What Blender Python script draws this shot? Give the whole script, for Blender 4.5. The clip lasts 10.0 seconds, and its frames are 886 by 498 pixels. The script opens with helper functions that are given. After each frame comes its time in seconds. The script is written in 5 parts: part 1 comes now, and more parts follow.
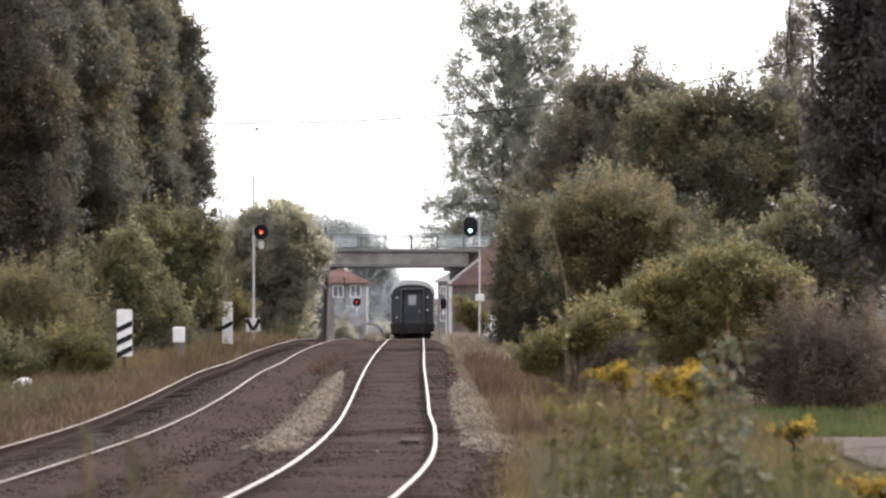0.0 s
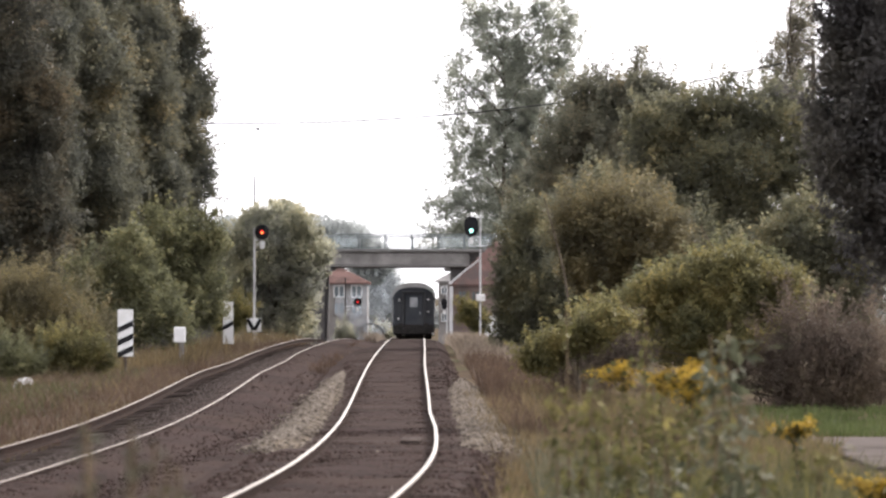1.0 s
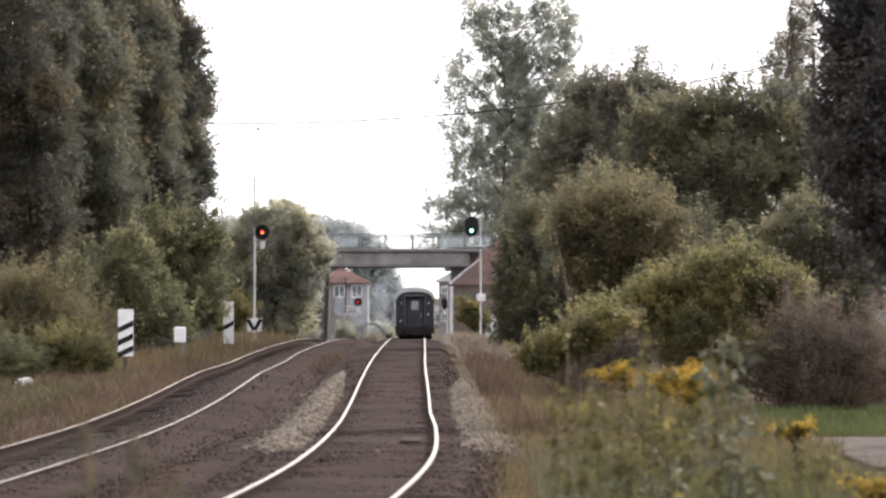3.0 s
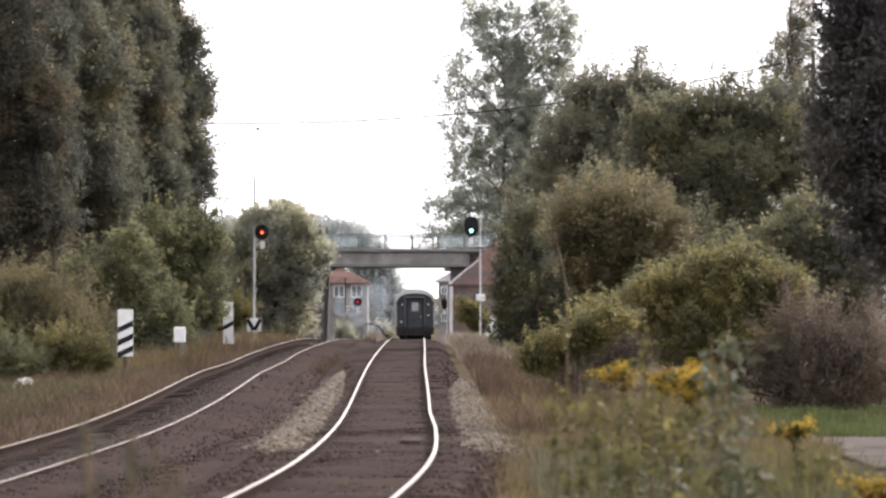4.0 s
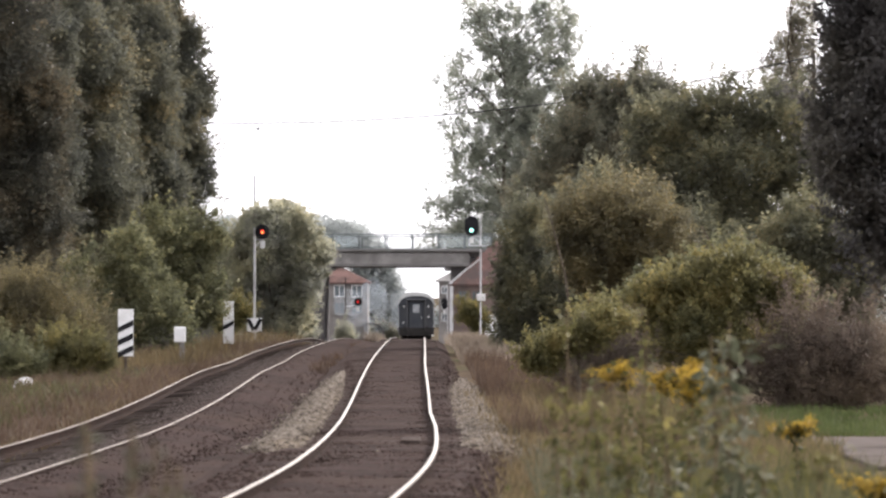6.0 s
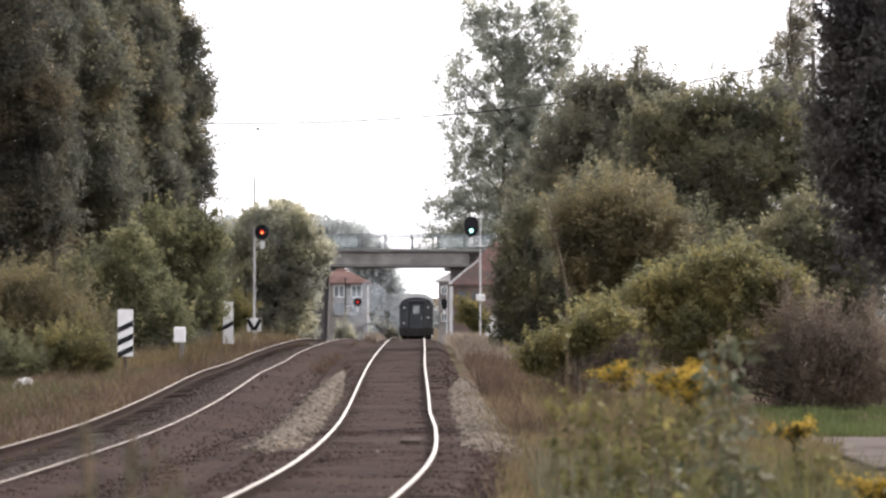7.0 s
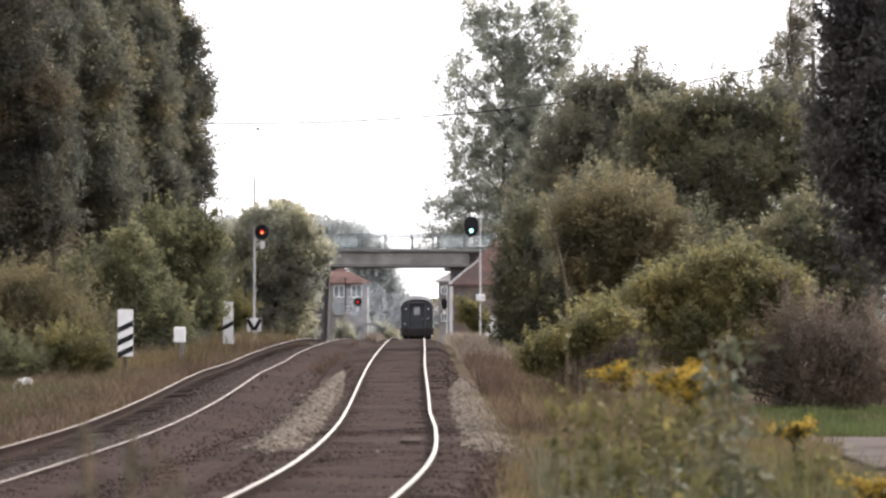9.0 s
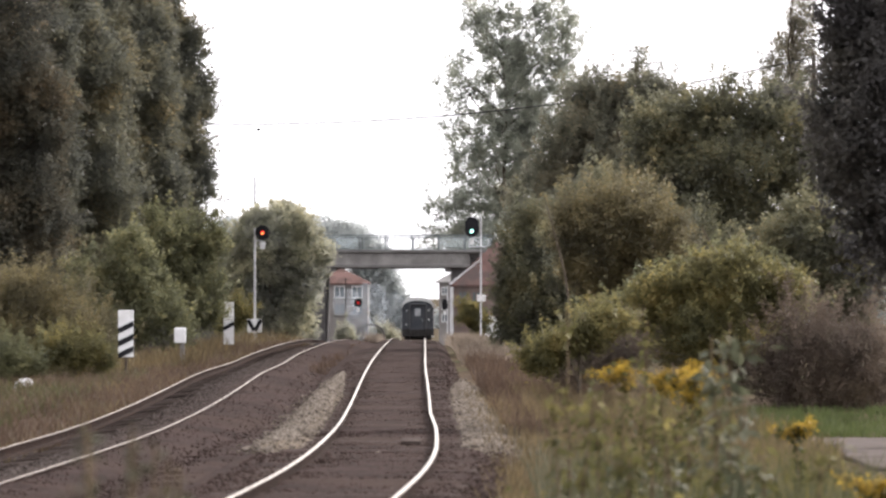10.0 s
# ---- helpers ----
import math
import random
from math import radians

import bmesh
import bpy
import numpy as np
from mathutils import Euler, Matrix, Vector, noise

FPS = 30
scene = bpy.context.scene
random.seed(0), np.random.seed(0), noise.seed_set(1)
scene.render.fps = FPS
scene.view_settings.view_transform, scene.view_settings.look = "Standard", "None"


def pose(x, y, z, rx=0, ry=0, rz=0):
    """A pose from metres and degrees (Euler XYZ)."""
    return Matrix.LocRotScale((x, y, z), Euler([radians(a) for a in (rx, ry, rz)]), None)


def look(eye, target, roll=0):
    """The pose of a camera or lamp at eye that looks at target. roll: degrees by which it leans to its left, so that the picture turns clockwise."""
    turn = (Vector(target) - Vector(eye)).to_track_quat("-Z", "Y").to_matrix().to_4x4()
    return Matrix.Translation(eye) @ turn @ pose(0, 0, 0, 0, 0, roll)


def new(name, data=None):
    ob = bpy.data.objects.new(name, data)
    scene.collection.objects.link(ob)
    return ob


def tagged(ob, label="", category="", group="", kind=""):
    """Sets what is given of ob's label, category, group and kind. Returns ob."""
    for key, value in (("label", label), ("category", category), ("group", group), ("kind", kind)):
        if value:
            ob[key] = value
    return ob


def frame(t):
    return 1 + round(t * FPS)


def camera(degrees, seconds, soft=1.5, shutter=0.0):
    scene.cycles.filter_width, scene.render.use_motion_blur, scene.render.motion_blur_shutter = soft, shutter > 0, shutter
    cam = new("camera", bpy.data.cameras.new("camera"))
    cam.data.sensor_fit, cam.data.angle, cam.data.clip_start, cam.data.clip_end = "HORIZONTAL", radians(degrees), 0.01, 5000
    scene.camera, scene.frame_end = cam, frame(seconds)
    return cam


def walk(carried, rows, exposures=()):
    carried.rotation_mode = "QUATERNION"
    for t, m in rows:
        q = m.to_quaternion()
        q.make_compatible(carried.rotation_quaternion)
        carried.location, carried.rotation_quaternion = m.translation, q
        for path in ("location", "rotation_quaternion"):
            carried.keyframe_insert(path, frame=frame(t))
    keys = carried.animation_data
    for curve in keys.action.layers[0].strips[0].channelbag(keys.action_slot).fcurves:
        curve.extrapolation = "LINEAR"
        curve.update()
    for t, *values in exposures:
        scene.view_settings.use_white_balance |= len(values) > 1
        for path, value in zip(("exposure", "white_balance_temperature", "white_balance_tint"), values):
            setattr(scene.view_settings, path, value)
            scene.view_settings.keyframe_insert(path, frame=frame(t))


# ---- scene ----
# ---- camera and its walk ----
# A long lens on a tripod beside the line, trembling by a few hundredths of a degree. The line runs along +y.
cam = camera(13.76, 10.0, soft=2.5)
cam.data.dof.use_dof = True
cam.data.dof.focus_distance = 140.0
cam.data.dof.aperture_fstop = 3.5
EYE = (0.0, 0.0, 1.9)


def aim(pitch, yaw):
    return pose(*EYE, 90.679 + pitch, 0, yaw)


SHAKE = [(0.0, 0.0, -0.013), (0.3, -0.008, -0.004), (0.5, -0.016, 0.0), (0.8, -0.003, 0.0), (1.0, 0.0, 0.0), (2.0, 0.0, 0.0),
         (2.5, -0.004, 0.006), (3.2, 0.0, 0.003), (4.0, 0.0, 0.0), (4.5, -0.005, 0.0), (5.0, 0.0, 0.0), (5.5, -0.008, 0.007),
         (6.2, -0.003, 0.003), (7.0, 0.0, 0.0), (7.5, 0.005, 0.004), (8.0, 0.002, 0.0), (8.5, 0.009, 0.003),
         (9.0, 0.0, 0.0), (9.5, 0.015, 0.0), (10.0, 0.010, 0.008)]
walk(cam, [(t, aim(p, y)) for t, p, y in SHAKE], exposures=[(0.0, 0.98, 6450, 15), (10.0, 0.98, 6450, 15)])

# ---- world and sun: bright hazy sky, the sun behind thin cloud ahead and to the right ----
SUN_EL, SUN_AZ = radians(32), radians(44)          # azimuth from +y towards +x
world = bpy.data.worlds.new("sky")
scene.world = world
world.use_nodes = True
wn, wl = world.node_tree.nodes, world.node_tree.links
sky = wn.new("ShaderNodeTexSky")
sky.sky_type, sky.sun_disc = "NISHITA", False
sky.sun_elevation, sky.sun_rotation = SUN_EL, SUN_AZ
sky.air_density, sky.dust_density, sky.ozone_density = 1.0, 4.0, 1.0
grey = wn.new("ShaderNodeHueSaturation")
grey.inputs["Saturation"].default_value = 0.10
wl.new(sky.outputs[0], grey.inputs["Color"])
veil = wn.new("ShaderNodeMix")                     # an even veil of high cloud over the sky's own gradient
veil.data_type = "RGBA"
veil.inputs[0].default_value = 0.65
veil.inputs[7].default_value = (13.0, 13.0, 13.2, 1)
wl.new(grey.outputs[0], veil.inputs[6])
wl.new(veil.outputs[2], wn["Background"].inputs["Color"])
wn["Background"].inputs["Strength"].default_value = 0.115
sun_data = bpy.data.lights.new("sun", "SUN")
sun_data.energy, sun_data.angle, sun_data.color = 4.4, radians(8), (1.0, 0.95, 0.88)
sun = new("sun", sun_data)
sun_dir = Vector((math.sin(SUN_AZ) * math.cos(SUN_EL), math.cos(SUN_AZ) * math.cos(SUN_EL), math.sin(SUN_EL)))
sun.matrix_world = look(sun_dir * 100, (0, 0, 0))


# ---- materials ----
def rgb(c):
    return (c[0], c[1], c[2], 1.0)


def surface(name, a, b, rough=0.8, scale=3.0, fine=40.0, bump=0.3, metal=0.0, per_object=0.0, per_island=0.0, dirt=None, coat=0.0):
    """Two tones mixed by coarse and fine noise, with relief; dirt is a third tone in patches."""
    m = bpy.data.materials.new(name)
    m.use_nodes = True
    n, l = m.node_tree.nodes, m.node_tree.links
    p = n["Principled BSDF"]
    geo = n.new("ShaderNodeTexCoord")
    big, small = n.new("ShaderNodeTexNoise"), n.new("ShaderNodeTexNoise")
    big.inputs["Scale"].default_value, small.inputs["Scale"].default_value = scale, fine
    big.inputs["Detail"].default_value, small.inputs["Detail"].default_value = 5, 3
    l.new(geo.outputs["Object"], big.inputs["Vector"])
    l.new(geo.outputs["Object"], small.inputs["Vector"])
    blend = n.new("ShaderNodeMath")
    blend.operation = "ADD"
    half = n.new("ShaderNodeMath")
    half.operation = "MULTIPLY_ADD"
    half.inputs[1].default_value, half.inputs[2].default_value = 0.9, -0.45
    l.new(small.outputs["Fac"], half.inputs[0])
    l.new(big.outputs["Fac"], blend.inputs[0])
    l.new(half.outputs[0], blend.inputs[1])
    last = blend.outputs[0]
    for amount, make, out in ((per_object, "ShaderNodeObjectInfo", "Random"), (per_island, "ShaderNodeNewGeometry", "Random Per Island")):
        if amount:
            info, k = n.new(make), n.new("ShaderNodeMath")
            k.operation = "MULTIPLY_ADD"
            k.inputs[1].default_value = amount
            l.new(info.outputs[out], k.inputs[0])
            l.new(last, k.inputs[2])
            shift = n.new("ShaderNodeMath")
            shift.operation = "SUBTRACT"
            shift.inputs[1].default_value = amount / 2
            l.new(k.outputs[0], shift.inputs[0])
            last = shift.outputs[0]
    ramp = n.new("ShaderNodeValToRGB")
    ramp.color_ramp.elements[0].position, ramp.color_ramp.elements[1].position = 0.3, 0.7
    ramp.color_ramp.elements[0].color, ramp.color_ramp.elements[1].color = rgb(a), rgb(b)
    l.new(last, ramp.inputs["Fac"])
    colour = ramp.outputs["Color"]
    if dirt:
        spots, cut, mix = n.new("ShaderNodeTexNoise"), n.new("ShaderNodeMapRange"), n.new("ShaderNodeMix")
        spots.inputs["Scale"].default_value, spots.inputs["Detail"].default_value = scale * 0.45, 6
        l.new(geo.outputs["Object"], spots.inputs["Vector"])
        cut.inputs["From Min"].default_value, cut.inputs["From Max"].default_value = 0.48, 0.66
        l.new(spots.outputs["Fac"], cut.inputs["Value"])
        mix.data_type = "RGBA"
        l.new(cut.outputs[0], mix.inputs[0])
        l.new(colour, mix.inputs[6])
        mix.inputs[7].default_value = rgb(dirt)
        colour = mix.outputs[2]
    l.new(colour, p.inputs["Base Color"])
    p.inputs["Roughness"].default_value, p.inputs["Metallic"].default_value = rough, metal
    p.inputs["Coat Weight"].default_value = coat
    p.inputs["Specular IOR Level"].default_value = 0.02 if rough > 0.79 else 0.5
    if bump:
        b_ = n.new("ShaderNodeBump")
        b_.inputs["Strength"].default_value, b_.inputs["Distance"].default_value = bump, 0.02
        l.new(blend.outputs[0], b_.inputs["Height"])
        l.new(b_.outputs[0], p.inputs["Normal"])
    return m


def foliage(name, dark, mid, light, through_light=0.35, patch=0.6, rough=0.55):
    """Leaves: each its own tone, in larger patches of older and younger growth; light passes through them."""
    m = bpy.data.materials.new(name)
    m.use_nodes = True
    n, l = m.node_tree.nodes, m.node_tree.links
    p, out = n["Principled BSDF"], n["Material Output"]
    geo, tc, nz = n.new("ShaderNodeNewGeometry"), n.new("ShaderNodeTexCoord"), n.new("ShaderNodeTexNoise")
    nz.inputs["Scale"].default_value, nz.inputs["Detail"].default_value = patch, 6
    l.new(tc.outputs["Object"], nz.inputs["Vector"])
    mad = n.new("ShaderNodeMath")
    mad.operation = "MULTIPLY_ADD"
    mad.inputs[1].default_value = 0.26
    l.new(geo.outputs["Random Per Island"], mad.inputs[0])
    sub = n.new("ShaderNodeMath")
    sub.operation = "MULTIPLY_ADD"
    sub.inputs[1].default_value, sub.inputs[2].default_value = 1.7, -0.48
    l.new(nz.outputs["Fac"], sub.inputs[0])
    l.new(sub.outputs[0], mad.inputs[2])
    ramp = n.new("ShaderNodeValToRGB")
    e = ramp.color_ramp.elements
    e[0].position, e[0].color = 0.22, rgb(dark)
    e[1].position, e[1].color = 0.9, rgb(light)
    k = e.new(0.55)
    k.color = rgb(mid)
    l.new(mad.outputs[0], ramp.inputs["Fac"])
    l.new(ramp.outputs["Color"], p.inputs["Base Color"])
    p.inputs["Roughness"].default_value = rough
    p.inputs["Specular IOR Level"].default_value = 0.06
    tr, mx = n.new("ShaderNodeBsdfTranslucent"), n.new("ShaderNodeMixShader")
    l.new(ramp.outputs["Color"], tr.inputs["Color"])
    mx.inputs[0].default_value = through_light
    l.new(p.outputs[0], mx.inputs[1])
    l.new(tr.outputs[0], mx.inputs[2])
    l.new(mx.outputs[0], out.inputs["Surface"])
    return m


def glow(name, colour, strength):
    m = bpy.data.materials.new(name)
    m.use_nodes = True
    p = m.node_tree.nodes["Principled BSDF"]
    p.inputs["Base Color"].default_value = rgb(colour)
    p.inputs["Emission Color"].default_value = rgb(colour)
    p.inputs["Emission Strength"].default_value = strength
    return m


def veil_material(name, colour, cover):
    m = bpy.data.materials.new(name)
    m.use_nodes = True
    n, l = m.node_tree.nodes, m.node_tree.links
    clear, body, mx = n.new("ShaderNodeBsdfTransparent"), n.new("ShaderNodeBsdfDiffuse"), n.new("ShaderNodeMixShader")
    thin = n.new("ShaderNodeBsdfTranslucent")
    both = n.new("ShaderNodeMixShader")
    both.inputs[0].default_value = 0.5
    body.inputs["Color"].default_value = rgb(colour)
    thin.inputs["Color"].default_value = rgb(colour)
    l.new(body.outputs[0], both.inputs[1])
    l.new(thin.outputs[0], both.inputs[2])
    mx.inputs[0].default_value = cover
    l.new(clear.outputs[0], mx.inputs[1])
    l.new(both.outputs[0], mx.inputs[2])
    l.new(mx.outputs[0], n["Material Output"].inputs["Surface"])
    return m


def glass(name, tint, rough=0.05):
    m = bpy.data.materials.new(name)
    m.use_nodes = True
    p = m.node_tree.nodes["Principled BSDF"]
    p.inputs["Base Color"].default_value = rgb(tint)
    p.inputs["Roughness"].default_value = rough
    p.inputs["Specular IOR Level"].default_value = 0.8
    return m


M_ground = surface("earth_and_dry_grass", (0.036, 0.025, 0.018), (0.068, 0.049, 0.030), 0.95, 0.7, 9, 0.6, dirt=(0.040, 0.042, 0.019))
M_ballast = surface("dark_ballast", (0.0162, 0.0106, 0.0094), (0.033, 0.0225, 0.0198), 0.95, 0.9, 16, 0.9, dirt=(0.031, 0.0212, 0.0172))
M_stone = surface("dark_ballast_stone", (0.028, 0.0195, 0.0168), (0.060, 0.043, 0.038), 0.9, 5, 30, 0.3, per_island=0.5)
M_grey_stone = surface("greyish_ballast_stone", (0.028, 0.022, 0.0195), (0.072, 0.059, 0.053), 0.9, 5, 30, 0.3, per_island=0.6)
M_gravel = surface("pale_gravel", (0.066, 0.051, 0.037), (0.118, 0.096, 0.073), 0.95, 2.2, 14, 0.9, dirt=(0.05, 0.039, 0.03))
M_gravel_stone = surface("pale_gravel_stone", (0.056, 0.046, 0.038), (0.16, 0.138, 0.115), 0.9, 5, 30, 0.3, per_island=0.9)
M_rail_top = surface("worn_bright_steel", (0.34, 0.295, 0.245), (0.45, 0.40, 0.335), 0.38, 2, 60, 0.03, metal=1.0)
M_rail_dull = surface("dull_running_steel", (0.21, 0.172, 0.138), (0.31, 0.26, 0.212), 0.42, 2, 60, 0.05, metal=1.0)
# real rust, taken nearly black so its colour includes the rail side's shade
M_rust = surface("shade_darkened_rail_rust", (0.011, 0.007, 0.006), (0.026, 0.016, 0.0125), 0.85, 4, 50, 0.3)
M_sleeper = surface("weathered_sleeper", (0.024, 0.018, 0.0155), (0.06, 0.047, 0.041), 0.9, 2.5, 40, 0.5, per_object=0.5)
M_path = surface("grey_path", (0.056, 0.046, 0.041), (0.088, 0.074, 0.067), 0.85, 1.5, 18, 0.3, dirt=(0.055, 0.044, 0.037))
# both concrete tones are raised to imitate haze at the bridge
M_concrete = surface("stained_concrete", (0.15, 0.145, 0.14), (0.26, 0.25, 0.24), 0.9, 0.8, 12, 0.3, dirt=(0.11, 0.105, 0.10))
M_concrete_dark = surface("darker_concrete", (0.10, 0.096, 0.093), (0.17, 0.163, 0.158), 0.92, 0.8, 12, 0.3)
M_pier = surface("dark_grey_pier", (0.055, 0.052, 0.052), (0.095, 0.09, 0.09), 0.92, 0.8, 12, 0.3, dirt=(0.045, 0.042, 0.042))
M_railing = surface("grey_green_painted_railing", (0.075, 0.092, 0.095), (0.12, 0.14, 0.145), 0.6, 4, 40, 0.1)
M_panel = veil_material("wired_glass_panel", (0.30, 0.35, 0.37), 0.22)
M_white = surface("white_board_paint", (0.52, 0.52, 0.53), (0.68, 0.68, 0.68), 0.55, 2.5, 30, 0.08, dirt=(0.50, 0.49, 0.46))
M_black = surface("black_paint", (0.012, 0.012, 0.014), (0.026, 0.026, 0.028), 0.82, 4, 40, 0.1)
M_pole = surface("galvanised_pole", (0.34, 0.34, 0.35), (0.48, 0.48, 0.48), 0.55, 3, 40, 0.1)
M_red = glow("red_signal_light", (0.9, 0.03, 0.03), 0.5)
M_amber_core = glow("orange_filament", (1.0, 0.30, 0.08), 1.3)
M_green = glow("green_signal_light", (0.42, 1.0, 0.88), 1.6)
# dark paint made greyer and lighter, with the haze in its colour
M_coach = surface("dark_green_coach_paint", (0.040, 0.044, 0.050), (0.058, 0.063, 0.071), 0.8, 0.9, 20, 0.05, dirt=(0.070, 0.069, 0.070))
M_coach_roof = surface("grey_coach_roof", (0.32, 0.33, 0.33), (0.44, 0.44, 0.43), 0.75, 0.8, 14, 0.1, dirt=(0.17, 0.165, 0.16))
M_rubber = surface("black_rubber", (0.026, 0.027, 0.030), (0.040, 0.041, 0.045), 0.7, 5, 60, 0.2)
M_underframe = surface("sooty_underframe", (0.018, 0.017, 0.017), (0.04, 0.037, 0.035), 0.8, 3, 30, 0.2)
M_wheel = surface("wheel_steel", (0.12, 0.11, 0.10), (0.24, 0.22, 0.20), 0.5, 3, 30, 0.1, metal=0.8)
M_pane = glass("window_glass", (0.10, 0.12, 0.13))
# light in the coach's door window, painted as a pale pane
M_pane_lit = surface("painted_window_light", (0.20, 0.21, 0.22), (0.30, 0.31, 0.32), 0.2, 3, 30, 0.0)
M_lamp_lens = surface("milky_lamp_lens", (0.40, 0.40, 0.39), (0.50, 0.50, 0.49), 0.3, 4, 40, 0.0)
M_roof = surface("red_clay_tile", (0.085, 0.053, 0.047), (0.14, 0.088, 0.078), 0.85, 1.2, 20, 0.4, per_object=0.5, dirt=(0.072, 0.057, 0.053))
# brick and render are lighter than the walls, to imitate haze before them
M_brick = surface("dark_brick_wall", (0.105, 0.078, 0.071), (0.18, 0.138, 0.122), 0.9, 1.2, 24, 0.4, dirt=(0.075, 0.065, 0.06))
M_render = surface("grey_rendered_wall", (0.15, 0.14, 0.132), (0.22, 0.208, 0.198), 0.9, 0.9, 16, 0.2, dirt=(0.11, 0.108, 0.108))
M_frame = surface("white_window_frame", (0.46, 0.46, 0.46), (0.58, 0.58, 0.57), 0.5, 4, 30, 0.05)
M_bark = surface("grey_brown_bark", (0.045, 0.036, 0.028), (0.115, 0.095, 0.075), 0.95, 3, 25, 0.7)
M_twig = surface("dry_stem", (0.06, 0.043, 0.03), (0.12, 0.09, 0.058), 0.9, 4, 30, 0.2, per_island=0.4)
M_wire = surface("black_cable", (0.015, 0.015, 0.016), (0.03, 0.03, 0.03), 0.7, 3, 30, 0.0)
M_bag = surface("white_crumpled_plastic", (0.34, 0.34, 0.34), (0.60, 0.60, 0.59), 0.4, 8, 40, 0.2)
M_smoke = veil_material("thin_pale_smoke", (0.36, 0.40, 0.44), 0.11)
M_thin_smoke = veil_material("thinning_blue_grey_smoke", (0.34, 0.385, 0.43), 0.07)

L_dark = foliage("dark_hedge_leaf", (0.084, 0.088, 0.076), (0.122, 0.122, 0.088), (0.22, 0.178, 0.098), 0.45, 0.6)
# darker copy of the hedge leaf: the leftmost tree's shadow is in its colour
L_umber = foliage("shadowed_brownish_hedge_leaf", (0.052, 0.053, 0.047), (0.080, 0.077, 0.058), (0.155, 0.118, 0.072), 0.42, 0.6)
L_bush = foliage("yellow_green_bush_leaf", (0.072, 0.072, 0.038), (0.142, 0.128, 0.056), (0.29, 0.235, 0.09), 0.48, 1.3)
L_green = foliage("green_bush_leaf", (0.082, 0.087, 0.056), (0.140, 0.140, 0.076), (0.25, 0.23, 0.115), 0.45, 1.3)
L_brown = foliage("brownish_bush_leaf", (0.084, 0.078, 0.054), (0.148, 0.128, 0.072), (0.25, 0.20, 0.10), 0.42, 1.1)
# leaf tones lifted to carry the haze around the bridge
L_round = foliage("haze_paled_leaf", (0.225, 0.23, 0.205), (0.305, 0.30, 0.22), (0.42, 0.385, 0.245), 0.6, 0.45)
# grey-green poplar leaf, its pallor painted in for haze beyond the bridge
L_poplar = foliage("haze_greyed_poplar_leaf", (0.22, 0.235, 0.20), (0.31, 0.325, 0.27), (0.42, 0.425, 0.34), 0.5, 0.4)
L_red = foliage("rust_tinged_leaf", (0.118, 0.120, 0.095), (0.182, 0.176, 0.128), (0.27, 0.232, 0.15), 0.58, 0.7)
L_mid = foliage("olive_tree_leaf", (0.098, 0.101, 0.080), (0.158, 0.154, 0.098), (0.26, 0.225, 0.12), 0.52, 0.7)
# dark greyish leaf tones hold the near tree's deep shade
L_shade = foliage("shade_dark_leaf", (0.060, 0.057, 0.057), (0.082, 0.078, 0.074), (0.125, 0.116, 0.098), 0.4, 0.6)
# distance haze is mixed into this leaf colour, far paler than real foliage
L_far = foliage("haze_grey_wood_leaf", (0.30, 0.325, 0.325), (0.37, 0.395, 0.39), (0.44, 0.46, 0.44), 0.45, 0.05)
L_dead = foliage("withered_thicket_leaf", (0.075, 0.06, 0.05), (0.115, 0.09, 0.072), (0.18, 0.138, 0.095), 0.5, 0.9)
L_weed = foliage("weed_leaf", (0.034, 0.038, 0.016), (0.082, 0.078, 0.030), (0.19, 0.16, 0.06), 0.45, 2.5)
L_weed_pale = foliage("pale_underside_leaf", (0.045, 0.050, 0.030), (0.085, 0.088, 0.055), (0.21, 0.195, 0.145), 0.4, 4.0)
L_gold = foliage("goldenrod_bloom", (0.18, 0.118, 0.018), (0.31, 0.205, 0.03), (0.45, 0.31, 0.05), 0.4, 3)
L_grass_dry = foliage("dry_grass_blade", (0.055, 0.042, 0.024), (0.105, 0.08, 0.044), (0.19, 0.145, 0.08), 0.35, 0.6)
L_grass_green = foliage("green_grass_blade", (0.028, 0.033, 0.015), (0.056, 0.062, 0.025), (0.10, 0.10, 0.045), 0.35, 0.8)
L_sedge = foliage("grey_olive_grass_blade", (0.042, 0.044, 0.028), (0.080, 0.078, 0.048), (0.14, 0.128, 0.082), 0.35, 0.8)
L_fresh = foliage("fresh_green_blade", (0.036, 0.047, 0.018), (0.062, 0.078, 0.029), (0.10, 0.115, 0.047), 0.4, 0.8)
L_straw = foliage("pale_brown_weed", (0.14, 0.112, 0.088), (0.21, 0.172, 0.135), (0.30, 0.245, 0.19), 0.35, 0.6)
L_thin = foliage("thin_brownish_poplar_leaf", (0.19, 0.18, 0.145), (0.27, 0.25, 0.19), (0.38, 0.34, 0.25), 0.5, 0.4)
L_grass_red = foliage("russet_grass_blade", (0.042, 0.028, 0.021), (0.078, 0.053, 0.038), (0.135, 0.097, 0.066), 0.35, 0.7)


# ---- builders ----
def part(name, bm, material, parent=None, label="", smooth=False):
    """One mesh object from a bmesh, under a thing or a part."""
    me = bpy.data.meshes.new(name)
    bm.to_mesh(me)
    bm.free()
    for mat in (material if isinstance(material, (list, tuple)) else [material]):
        me.materials.append(mat)
    if smooth:
        me.polygons.foreach_set("use_smooth", [True] * len(me.polygons))
    ob = new(name, me)
    if parent is not None:
        ob.parent = parent
    if label:
        ob["label"] = label
    return ob


